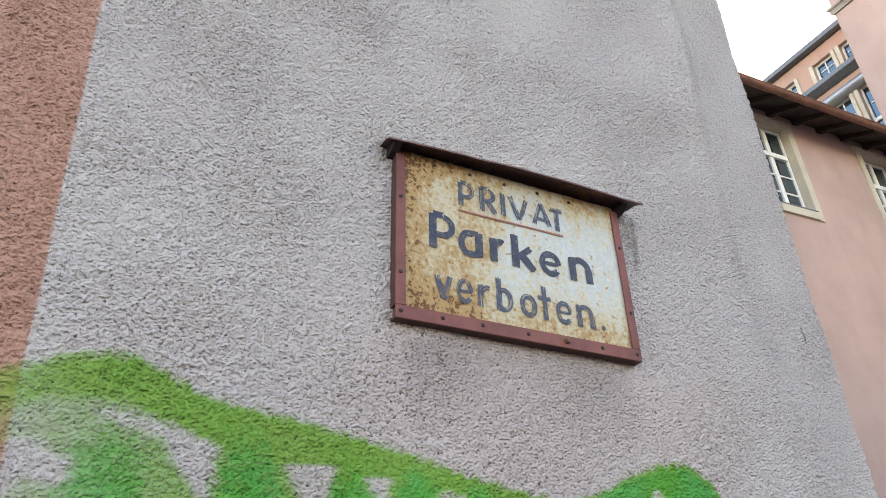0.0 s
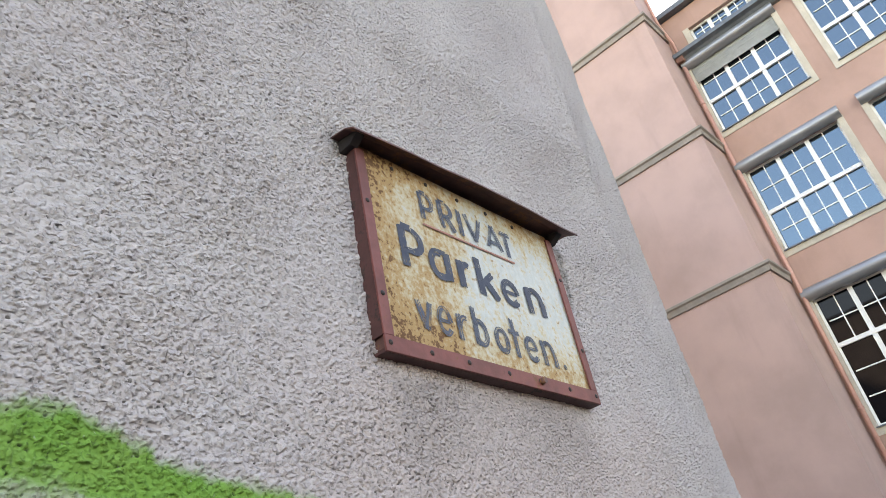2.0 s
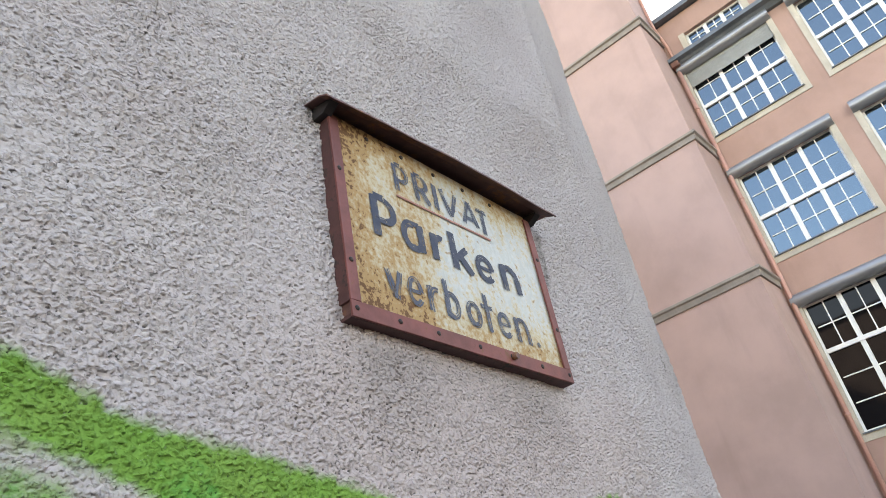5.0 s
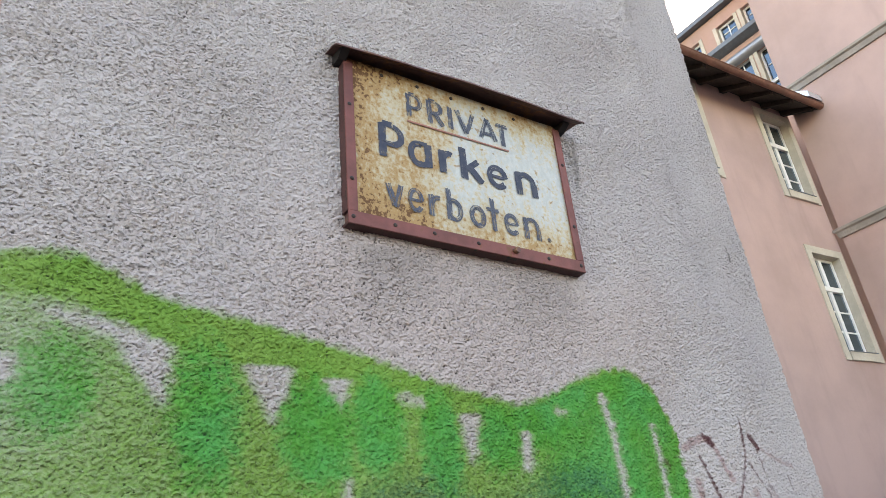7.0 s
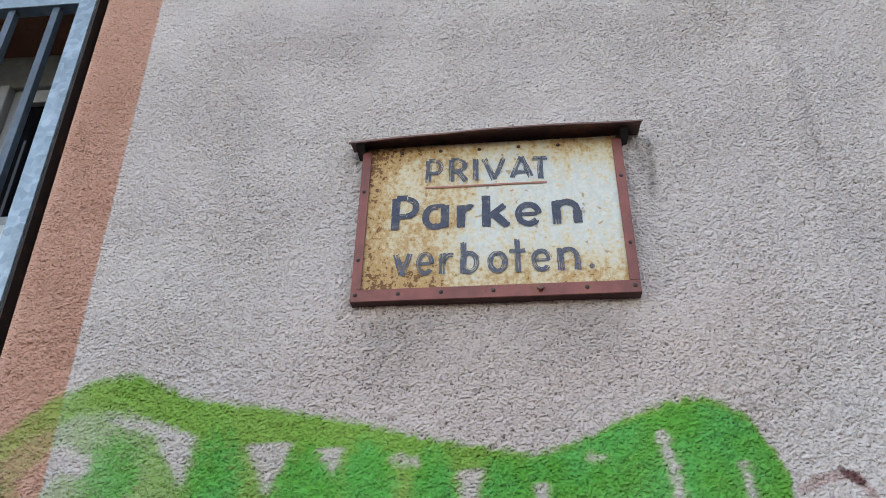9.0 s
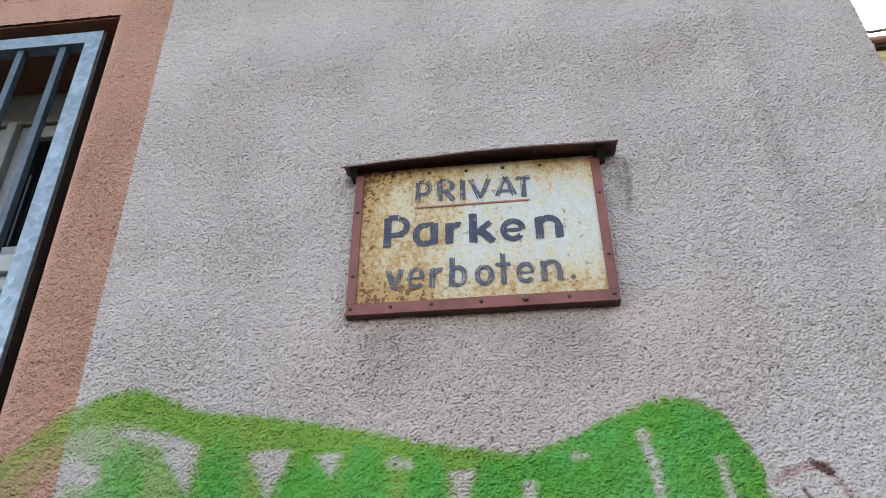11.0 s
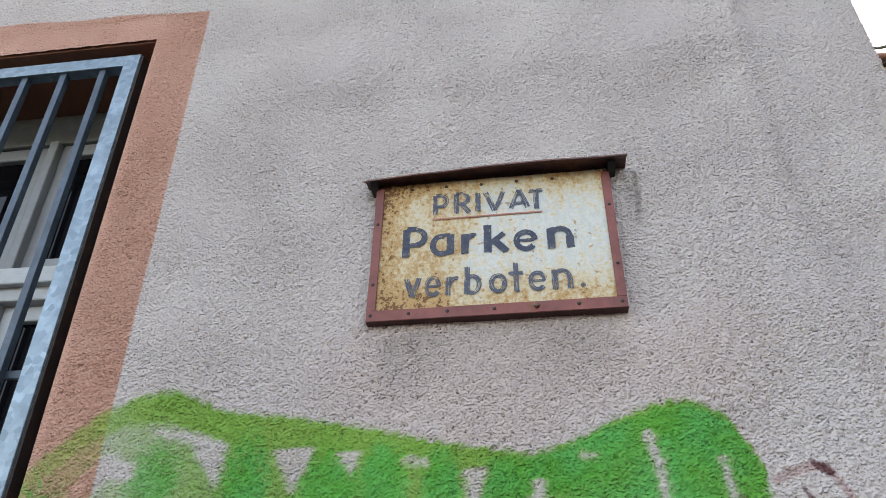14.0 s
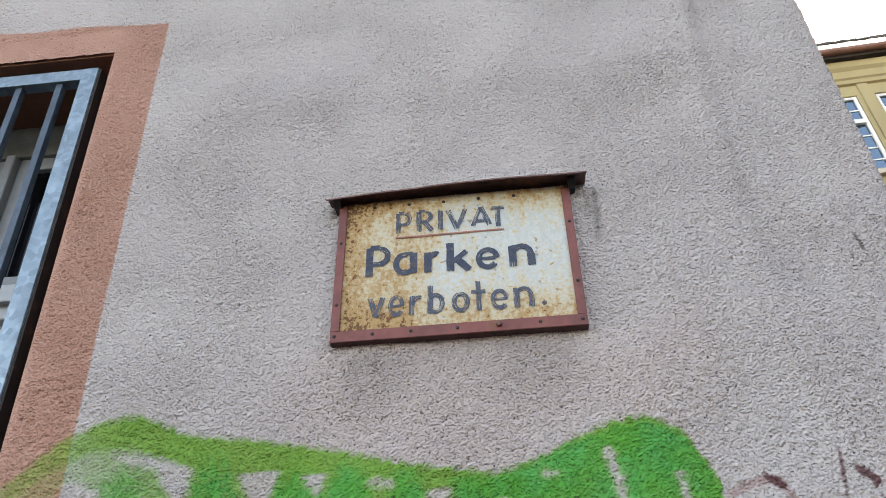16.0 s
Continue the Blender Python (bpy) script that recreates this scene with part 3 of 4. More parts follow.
# ---- window behind the bars ----
window = thing("window_1", "old weathered white wooden window with transom and dark panes", "window", ((WIN[0] + WIN[1]) / 2, 0.2, WIN[2]), kind="structure")
W0, W1 = WIN[0] + 0.0, WIN[1] - 0.005
WY = 0.235
def wbox(name, x0, x1, z0, z1, y0=WY, y1=WY + 0.06, mat=None, bev=0.004, par=None):
    ob = part(name, box(x0 - window.location.x, x1 - window.location.x, y0 - 0.2, y1 - 0.2, z0 - window.location.z, z1 - window.location.z, bev), mat or SHADED_WHITE, par or window)
    return ob
wbox("window_sill", W0, W1, WIN[2], WIN[2] + 0.03, 0.10, 0.28)
wbox("frame_post", W0, W0 + 0.06, WIN[2] + 0.03, WIN[3] - 0.005)
wbox("frame_post", W1 - 0.045, W1, WIN[2] + 0.03, WIN[3] - 0.005)
# head coloured darkest, for the shade under the lintel
wbox("frame_head", W0 + 0.06, W1 - 0.045, 2.765, WIN[3] - 0.005, mat=HEAD_SHADE_FRAME)
wbox("frame_foot", W0 + 0.06, W1 - 0.045, WIN[2] + 0.03, WIN[2] + 0.09)
wbox("transom", W0 + 0.06, W1 - 0.045, 2.225, 2.325, WY - 0.015, WY + 0.06, LIT_FRAME)
wbox("transom_moulding", W0 + 0.06, W1 - 0.045, 2.262, 2.288, WY - 0.035, WY - 0.0152, LIT_FRAME)
def casement(name, x0, x1, z0, z1, bars=()):
    f = 0.042
    # lower casements take the lit tone, upper ones the shaded tone
    m = LIT_FRAME if name == "lower_casement" else SHADED_WHITE
    c = part(name, box(x0 - window.location.x, x0 + f - window.location.x, WY + 0.012 - 0.2, WY + 0.052 - 0.2, z0 - window.location.z, z1 - window.location.z, 0.004), m, window)
    wbox("stile", x1 - f, x1, z0, z1, WY + 0.012, WY + 0.052, par=c, mat=m)
    wbox("rail", x0 + f, x1 - f, z0, z0 + f, WY + 0.012, WY + 0.052, par=c, mat=m)
    wbox("rail", x0 + f, x1 - f, z1 - f, z1, WY + 0.012, WY + 0.052, par=c, mat=m)
    for zb in bars:
        wbox("glazing_bar", x0 + f, x1 - f, zb - 0.012, zb + 0.012, WY + 0.018, WY + 0.048, par=c, mat=m)
    wbox("pane", x0 + f - 0.004, x1 - f + 0.004, z0 + f - 0.004, z1 - f + 0.004, WY + 0.03, WY + 0.034, DIM_GLASS, 0, c)
for a, b in ((-1.205, -0.872), (-1.565, -1.232), (-1.9, -1.592)):
    casement("upper_casement", a, b, 2.325, 2.765)
    casement("lower_casement", a, b, WIN[2] + 0.09, 2.225, (1.885, 1.62))
for x in (-1.232, -1.592):
    wbox("mullion", x, x + 0.027, WIN[2] + 0.09, 2.765, WY - 0.012, WY + 0.06)
# ---- grille ----
grille = thing("window_grille", "galvanised steel window grille of square bars in a flat frame", "grille", (-1.39, 0.04, WIN[2]))
def gbox(name, x0, x1, y0, y1, z0, z1, bev=0.0015):
    return part(name, box(x0 + 1.39, x1 + 1.39, y0 - 0.04, y1 - 0.04, z0 - WIN[2], z1 - WIN[2], bev), SHADED_BAR if "bar" in name else GALV, grille)
GX0, GX1, GZ0, GZ1 = -1.91, -0.878, 1.40, 2.858
gbox("side_rail", GX1 - 0.042, GX1, 0.028, 0.060, GZ0, GZ1)
# added dark strip: stands for the shade in the gap beside the rail
part("rail_web", box(GX1 - 0.034 + 1.39, GX1 + 0.005 + 1.39, -0.006, 0.070, GZ0 - WIN[2], GZ1 - WIN[2]), DARK_IRON, grille, "dark strip added for the shaded gap beside the rail")
gbox("side_rail", GX0, GX0 + 0.042, 0.028, 0.060, GZ0, GZ1)
gbox("top_rail", GX0 + 0.042, GX1 - 0.042, 0.0285, 0.060, GZ1 - 0.040, GZ1)
gbox("bottom_rail", GX0 + 0.042, GX1 - 0.042, 0.0285, 0.060, GZ0, GZ0 + 0.034)
for k in range(8):
    x = -0.981 - 0.1127 * k
    gbox("bar", x - 0.009, x + 0.009, 0.036, 0.054, GZ0 + 0.034, GZ1 - 0.034)
gbox("cross_bar", GX0 + 0.042, GX1 - 0.042, 0.0545, 0.0625, 1.934, 1.952)

# all of the window has settled towards the corner of the house
def settle(ob, x_ref):
    for v in ob.data.vertices:
        v.co.z -= SAG * (v.co.x - x_ref) * soft(v.co.z + WIN[2], 1.5, 1.9)


for ob in [o for o in bpy.data.objects if o.type == "MESH" and o.parent and (o.parent == window or o.parent == grille or o.parent.parent == window)]:
    top = ob.parent if ob.parent in (window, grille) else ob.parent.parent
    settle(ob, WIN[1] - top.location.x)

# ---- the sign ----
SIGN_TILT = math.radians(2.75)
SIGN_W, SIGN_H = 0.46, 0.305
sign = thing("parking_sign", "rusted white enamel no-parking sign in red-brown frame with rain hood", "sign", (0.0, 0.0, 1.939))
sign.rotation_euler = (0, SIGN_TILT, 0)
hw, lw = SIGN_W / 2, 0.232     # right and left half widths
part("back_box", box(-lw + 0.004, hw - 0.004, -0.0095, 0.011, 0.004, SIGN_H + 0.008, 0.001), HOOD, sign, "dark rusted backing")
# sheet with slight dents
bm = bmesh.new()
nu, nv = 46, 30
grid = [[bm.verts.new((-lw + 0.010 + (hw + lw - 0.020) * i / nu, -0.0112 + 0.0008 * noise.noise((i * 0.16, j * 0.2, 3.1)), 0.010 + (SIGN_H - 0.002) * j / nv)) for i in range(nu + 1)] for j in range(nv + 1)]
for j in range(nv):
    for i in range(nu):
        bm.faces.new((grid[j][i], grid[j][i + 1], grid[j + 1][i + 1], grid[j + 1][i])).smooth = True
part("plate", bm, PLATE, sign, "white enamelled sheet eaten by ochre rust")
def angle_rail(name, x0, x1, z0, z1, side):
    """An angle iron: a flat strip in front and a flange back to the wall."""
    rail = part(name, box(x0, x1, -0.0155, -0.0122, z0, z1, 0.0008), OXIDE, sign, "red-brown painted angle iron")
    back = {"L": (x0, x0 + 0.004, z0, z1), "R": (x1 - 0.004, x1, z0, z1), "B": (x0, x1, z0, z0 + 0.004)}.get(side)
    if back:
        part("flange", box(back[0], back[1], -0.0121, 0.011, back[2], back[3]), FLANGE, rail, "maroon flange darkened for shade and dirt")
    return rail
angle_rail("bottom_rail", -lw, hw, -0.003, 0.019, "B")
angle_rail("side_rail", -lw, -lw + 0.0165, 0.0192, SIGN_H, "L")
angle_rail("side_rail", hw - 0.0165, hw, 0.0192, SIGN_H, "R")
# rain hood: bent sheet that sags a little towards its left end
bm = bmesh.new()
secs = []
for i in range(25):
    k = i / 24
    u = -0.254 + 0.518 * k
    rise = 0.3185 - 0.002 * k + 0.007 * math.sin(k * math.pi) - 0.004 * (1 - k) + 0.0012 * noise.noise((k * 7, 2.0, 0.0))
    out = -0.040 - 0.013 * k + 0.002 * noise.noise((k * 5, 5.0, 1.0))
    prof = [(0.011, rise + 0.010), (out * 0.6, rise + 0.004), (out, rise - 0.005), (out - 0.001, rise - 0.009),
            (out + 0.0012, rise - 0.009), (out + 0.002, rise - 0.0065), (out * 0.6, rise + 0.0022), (0.011, rise + 0.008)]
    secs.append([bm.verts.new((u, y, z)) for y, z in prof])
for p, q in zip(secs, secs[1:]):
    for i in range(8):
        bm.faces.new((p[i], p[(i + 1) % 8], q[(i + 1) % 8], q[i]))
bm.faces.new(secs[0])
bm.faces.new(secs[-1][::-1])
bmesh.ops.recalc_face_normals(bm, faces=bm.faces)
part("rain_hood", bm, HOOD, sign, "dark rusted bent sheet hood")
for side, u0, u1 in (("hood_cheek", -lw - 0.010, -lw + 0.004), ("hood_cheek", hw - 0.002, hw + 0.012)):
    bm = bmesh.new()
    loops = [[bm.verts.new((u, y, z)) for y, z in ((0.011, 0.300), (-0.0165, 0.301), (-0.034, 0.312), (-0.034, 0.315), (0.011, 0.322))] for u in (u0, u1)]
    for i in range(5):
        bm.faces.new((loops[0][i], loops[0][(i + 1) % 5], loops[1][(i + 1) % 5], loops[1][i]))
    bm.faces.new(loops[0])
    bm.faces.new(loops[1][::-1])
    bmesh.ops.recalc_face_normals(bm, faces=bm.faces)
    part(side, bm, DARK_IRON, sign)
# rivets, one mesh shared
bm = bmesh.new()
bmesh.ops.create_uvsphere(bm, u_segments=10, v_segments=6, radius=0.0036)
bmesh.ops.scale(bm, vec=(1, 0.6, 1), verts=bm.verts)
for f in bm.faces:
    f.smooth = True
rivet = part("rivet", bm, DARK_IRON, sign)
rivet.location = (-lw + 0.008, -0.0155, 0.009)
spots = [(-lw + 0.078, 0.009), (-lw + 0.148, 0.0095), (0.0, 0.009), (0.072, 0.010), (0.147, 0.009), (hw - 0.009, 0.009),
         (-lw + 0.008, 0.075), (-lw + 0.008, 0.215), (hw - 0.008, 0.088), (hw - 0.008, 0.222), (-0.16, 0.299), (-0.09, 0.300), (-0.02, 0.299), (0.05, 0.300), (0.12, 0.299)]
for u, v in spots:
    r = rivet.copy()
    scene.collection.objects.link(r)
    r.location = (u, -0.0155 if v < 0.25 else -0.0118, v)
bolt = part("bolt", tube([(0.0745, -0.0145, 0.0095), (0.0745, -0.0235, 0.0095)], 0.0052, 8), HOOD, sign, "dark rusted bolt head")


# brush strokes of each letter, in a unit box
def line(x0, y0, x1, y1, w=1.0):
    return [(x0 + (x1 - x0) * k / 8, y0 + (y1 - y0) * k / 8) for k in range(9)], w


def arc(cx, cy, rx, ry, a0, a1, w=1.0):
    n = 18
    return [(cx + rx * math.cos(radians(a0 + (a1 - a0) * k / n)), cy + ry * math.sin(radians(a0 + (a1 - a0) * k / n))) for k in range(n + 1)], w


GLYPHS = {
    "P": (line(0, 1, 0, 0), line(0, 1, 0.55, 1, 0.8), arc(0.55, 0.70, 0.45, 0.30, 90, -90, 0.78), line(0.55, 0.40, 0, 0.40, 0.65)),
    "R": (line(0, 1, 0, 0), line(0, 1, 0.5, 1, 0.8), arc(0.5, 0.73, 0.42, 0.27, 90, -90, 0.85), line(0.5, 0.46, 0, 0.46, 0.8), line(0.42, 0.46, 1, 0)),
    "I": (line(0.5, 1, 0.5, 0),),
    "V": (line(0, 1, 0.48, 0), line(1, 1, 0.52, 0, 0.85)),
    "A": (line(0.5, 1, 0, 0, 0.85), line(0.5, 1, 1, 0), line(0.2, 0.27, 0.8, 0.27, 0.75)),
    "T": (line(-0.2, 0.96, 1.2, 0.96, 0.85), line(0.5, 1, 0.5, 0)),
    "a": (arc(0.46, 0.5, 0.46, 0.5, 62, 300, 0.8), line(0.55, 0.98, 0.96, 0.98, 0.55), line(1, 1, 1, 0), line(0.60, 0.03, 0.92, 0.16, 0.7)),
    "r": (line(0, 1, 0, 0), arc(0.72, 0.42, 0.68, 0.55, 165, 70, 0.75)),
    "k": (line(0, 1, 0, 0), line(0.88, 0.66, 0.10, 0.30, 0.75), line(0.34, 0.42, 1, 0)),
    "e": (line(0.06, 0.50, 0.96, 0.50, 0.5), arc(0.5, 0.5, 0.5, 0.5, 0, 320, 0.78)),
    "n": (line(0, 1, 0, 0), arc(0.5, 0.56, 0.5, 0.44, 165, 0, 0.8), line(1, 0.58, 1, 0)),
    "v": (line(0, 1, 0.46, 0), line(1, 1, 0.52, 0, 0.85)),
    "b": (line(0, 1, 0, 0), arc(0.46, 0.33, 0.54, 0.33, 150, -150, 0.85)),
    "o": (arc(0.5, 0.5, 0.5, 0.5, 100, 470, 0.9),),
    "t": (line(0.5, 1, 0.5, 0, 0.85), line(-0.55, 0.64, 1.55, 0.64, 0.7)),
}


def painted_letter(char, u0, u1, v0, v1, weight, mat):
    """One hand-painted letter inside the box u0..u1 by v0..v1 of the sign's face, as ribbons of paint."""
    w = weight / 2
    bm = bmesh.new()
    across, along = bm.verts.layers.float.new("across"), bm.verts.layers.float.new("along")
    for n, (pts, share) in enumerate(GLYPHS[char]):
        p = [Vector((u0 + w + (u1 - u0 - 2 * w) * x, v0 + (v1 - v0) * (y if len(pts) == 9 else 0.06 + 0.88 * y))) for x, y in pts]
        seed, run, prev = random.uniform(0, 50), 0.0, None
        for i, c in enumerate(p):
            d = (p[min(i + 1, len(p) - 1)] - p[max(i - 1, 0)]).normalized()
            side = Vector((-d.y, d.x))
            run += (c - p[i - 1]).length if i else 0.0
            row = []
            for k in range(5):
                e = (k - 2) / 2
                # ragged stroke ends
                q = c + side * e * w * share * random.uniform(0.95, 1.05) + (d * random.uniform(-0.0016, 0.0016) if i in (0, len(p) - 1) else Vector((0, 0)))
                v = bm.verts.new((q.x, -0.0126 - 0.00008 * n, q.y))
                v[across], v[along] = seed + e * w * share, seed + run
                row.append(v)
            if prev:
                for k in range(4):
                    bm.faces.new((prev[k], row[k], row[k + 1], prev[k + 1]))
            prev = row
    bmesh.ops.recalc_face_normals(bm, faces=bm.faces)
    return part("letter", bm, mat, sign, "brush-painted dark blue letter " + char)


for char, u0, u1, v0, v1 in (("P", -0.116, -0.083, 0.230, 0.280), ("R", -0.075, -0.039, 0.230, 0.280), ("I", -0.032, -0.022, 0.230, 0.279),
                             ("V", -0.017, 0.028, 0.230, 0.278), ("A", 0.031, 0.075, 0.231, 0.278), ("T", 0.071, 0.101, 0.227, 0.275)):
    painted_letter(char, u0, u1, v0, v1 - 0.002, 0.0104, INK_THIN)
for char, u0, u1, v0, v1 in (("P", -0.173, -0.123, 0.135, 0.199), ("a", -0.121, -0.073, 0.134, 0.180), ("r", -0.060, -0.025, 0.133, 0.178),
                             ("k", -0.017, 0.033, 0.132, 0.196), ("e", 0.037, 0.086, 0.132, 0.176), ("n", 0.101, 0.150, 0.131, 0.178)):
    painted_letter(char, u0, u1, v0, v1, 0.0146, INK)
for char, u0, u1, v0, v1 in (("v", -0.166, -0.132, 0.044, 0.085), ("e", -0.128, -0.095, 0.044, 0.086), ("r", -0.088, -0.059, 0.044, 0.083), ("b", -0.054, -0.021, 0.043, 0.103),
                             ("o", -0.010, 0.025, 0.043, 0.082), ("t", 0.029, 0.052, 0.042, 0.105), ("e", 0.060, 0.097, 0.043, 0.083), ("n", 0.104, 0.141, 0.043, 0.084)):
    painted_letter(char, u0, u1, v0, v1, 0.0108, INK_THIN)
part("underline", box(-0.116, 0.096, -0.0131, -0.0126, 0.2170, 0.2205), LINE, sign, "faded red painted line")
bm = bmesh.new()
bmesh.ops.create_circle(bm, cap_ends=True, segments=12, radius=0.0046, matrix=pose(0.158, -0.0130, 0.048, 90))
part("full_stop", bm, INK_THIN, sign)

# ---- school building behind: tower, facade ----
FX, TX, TY0, TY1 = 17.3, 15.8, 2.92, 6.56
ROWS_Z = ((12.20, 14.55), (8.47, 10.90), (4.05, 7.15))
COLS = ((0.30, 2.70), (-2.83, -0.43), (-5.96, -3.56))
holes = [(a, b, lo, hi) for a, b in COLS for lo, hi in ROWS_Z]
attic = [(0.60, 2.25, 15.22, 15.75), (-2.53, -0.88, 15.22, 15.75), (-5.66, -4.01, 15.22, 15.75)]
BACK = ((7.78, 8.42), (7.02, 7.52), (9.07, 9.60), (9.85, 10.4))
holes += attic
holes += [(a, b, 15.40, 16.02) for a, b in BACK] + [(a, b, 12.3, 14.45) for a, b in BACK]
structure("facade_wall", wall_mesh("y", -9.0, 13.0, 0.0, 16.45, holes, FX, FX + 0.45), PINK_DEEP, "salmon-pink plaster facade of a tall school building", "facade")
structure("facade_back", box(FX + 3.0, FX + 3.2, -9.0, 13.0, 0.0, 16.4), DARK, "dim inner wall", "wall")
structure("tower_wall", box(TX, FX + 0.2, TY0, TY1, 0.0, 24.0), PINK, "pale pink plaster stair tower with stone string courses", "tower")
structure("roof_edge", sweep([(FX - 0.22, 16.48), (FX - 0.22, 16.62), (FX - 0.12, 16.72), (FX + 3.2, 17.6), (FX + 3.2, 16.46)], "y", -9.0, 13.0), SLATE, "slate-grey sheet roof edge", "roof")
structure("attic_ledge", sweep([(FX - 0.002, 14.72), (FX - 0.10, 14.74), (FX - 0.20, 14.86), (FX - 0.34, 14.90), (FX - 0.34, 15.02), (FX - 0.002, 15.10)], "y", -9.0, TY0 - 0.01), SLATE, "slate-grey sheet cornice", "cornice")
structure("attic_ledge", sweep([(FX - 0.002, 14.95), (FX - 0.10, 14.97), (FX - 0.30, 15.06), (FX - 0.30, 15.20), (FX - 0.002, 15.28)], "y", TY1 + 0.01, 13.0), SLATE, "slate-grey sheet cornice", "cornice")
for z in (7.90, 11.82, 15.90, 19.35):
    bm = bmesh.new()
    prof = [(0.002, -0.22), (-0.05, -0.22), (-0.07, -0.09), (-0.12, -0.06), (-0.12, 0.0), (0.002, 0.05)]
    rings = []
    for cx, cy, sx, sy in ((TX, TY1, -1, 1), (TX, TY0, -1, -1), (FX - 0.03, TY0, 0, -1)):
        rings.append([bm.verts.new((cx - sx * p, cy - sy * p, z + q)) for p, q in prof])
    for r0, r1 in zip(rings, rings[1:]):
        for i in range(5):
            bm.faces.new((r0[i], r0[i + 1], r1[i + 1], r1[i]))
    bm.faces.new(rings[0])
    bm.faces.new(rings[-1][::-1])
    bmesh.ops.recalc_face_normals(bm, faces=bm.faces)
    structure("string_course", bm, LEDGE, "weathered beige stone string course", "ledge")


def facade_window(y0, y1, z0, z1, blind=0.0, sashes=3, split=0.47, low=(2, 2), high=(2, 2), trim=0.15, sill=True, box_over=True, pane=None):
    """A window of the facade: stone surround, white frame, casements with glazing bars, blind box above."""
    w = thing("facade_window", "white wooden many-paned window in a beige stone surround", "window", (FX, (y0 + y1) / 2, z0), "facade windows")
    cy = (y0 + y1) / 2
    def b(name, x0, x1, a, c, lo, hi, m, bev=0.0, par=None, label=""):
        return part(name, box(x0, x1, a - cy, c - cy, lo - z0, hi - z0, bev), m, par or w, label)
    b("surround", -0.025, 0.12, y0 - trim, y0 + 0.004, z0 - trim, z1 + 0.02, STONE)
    b("surround", -0.025, 0.12, y1 - 0.004, y1 + trim, z0 - trim, z1 + 0.02, STONE)
    b("surround", -0.024, 0.12, y0 + 0.004, y1 - 0.004, z0 - trim, z0 + 0.004, STONE)
    if sill:
        b("window_sill", -0.07, 0.13, y0 - 0.02, y1 + 0.02, z0 + 0.006, z0 + 0.035, SLATE)
    f = 0.055
    fx0, fx1 = 0.13, 0.20
    zt = z0 + (z1 - z0) * split
    for a, c in ((y0, y0 + f), (y1 - f, y1)):
        b("frame_post", fx0, fx1, a, c, z0, z1, WHITE)
    b("frame_foot", fx0, fx1, y0 + f, y1 - f, z0 + 0.035, z0 + 0.035 + f, WHITE)
    b("frame_head", fx0, fx1, y0 + f, y1 - f, z1 - f, z1, WHITE)
    if split < 1:
        b("transom", fx0 - 0.03, fx1, y0 + f, y1 - f, zt - 0.05, zt + 0.05, WHITE)
    step = (y1 - y0 - 2 * f) / sashes
    for k in range(1, sashes):
        c = y0 + f + k * step
        b("mullion", fx0 - 0.015, fx1, c - 0.055, c + 0.055, z0 + 0.035 + f, z1 - f, WHITE)
    for k in range(sashes):
        a, c = y0 + f + k * step + 0.055, y0 + f + (k + 1) * step - 0.055
        for (nc, nr), lo, hi in ((low, z0 + 0.035 + f, zt - 0.05), (high, zt + 0.05, z1 - f)) if split < 1 else ((low, z0 + 0.035 + f, z1 - f),):
            for i in range(1, nc):
                y = a + (c - a) * i / nc
                b("glazing_bar", fx0 + 0.01, fx1 - 0.02, y - 0.014, y + 0.014, lo, hi, WHITE)
            for j in range(1, nr):
                z = lo + (hi - lo) * j / nr
                b("glazing_bar", fx0 + 0.011, fx1 - 0.021, a, c, z - 0.014, z + 0.014, WHITE)
    b("pane", 0.165, 0.172, y0 + 0.03, y1 - 0.03, z0 + 0.05, z1 - 0.03, pane or GLASS)
    if box_over:
        pr = [(0.02 - 0.19 * math.cos(t), 0.12 + 0.17 * math.sin(t)) for t in [math.pi * i / 12 - math.pi / 2 for i in range(13)]]
        pr = [(p - 0.02, q + z1 - z0) for p, q in pr]
        part("blind_box", sweep(pr, "y", y0 - 0.14 - cy, y1 + 0.14 - cy), TUBE, w, "rounded grey sheet blind box")
    if blind:
        n = max(3, int(blind / 0.07))
        for i in range(n):
            z = z1 - blind * i / n
            b("slat", 0.03, 0.05, y0 + 0.01, y1 - 0.01, z - blind / n + 0.006, z, BLIND)
    return w


for a, b_ in COLS:
    facade_window(a, b_, *ROWS_Z[0], blind=0.55 if a > 0 else 0.0)
    facade_window(a, b_, *ROWS_Z[1])
    # lowest row: near-black panes stand in for a dark reflection
    facade_window(a, b_, *ROWS_Z[2], split=0.62, low=(1, 3), high=(2, 2), pane=DIM_GLASS)
for a, b_, lo, hi in attic:
    facade_window(a, b_, lo, hi, split=1, low=(2, 2), trim=0.17, sill=False, box_over=False)
for a, b_ in BACK:
    facade_window(a, b_, 15.40, 16.02, split=1, sashes=1, low=(2, 2), trim=0.11, sill=False, box_over=False)
    facade_window(a, b_, 12.3, 14.45, sashes=1, trim=0.11, box_over=True)

# rainwater pipe in the corner of tower and facade
pipe = thing("downpipe", "pink-painted rainwater downpipe with hopper", "downpipe", (FX - 0.12, TY0 - 0.12, 0))
part("lower_pipe", tube([(0, 0, 0.0), (0, 0, 14.75)], 0.055), PIPE, pipe)
part("upper_pipe", tube([(-0.05, -0.02, 15.0), (-0.05, -0.02, 15.5), (-0.28, 0.05, 16.2), (-0.30, 0.05, 20.0)], 0.045), PIPE, pipe)
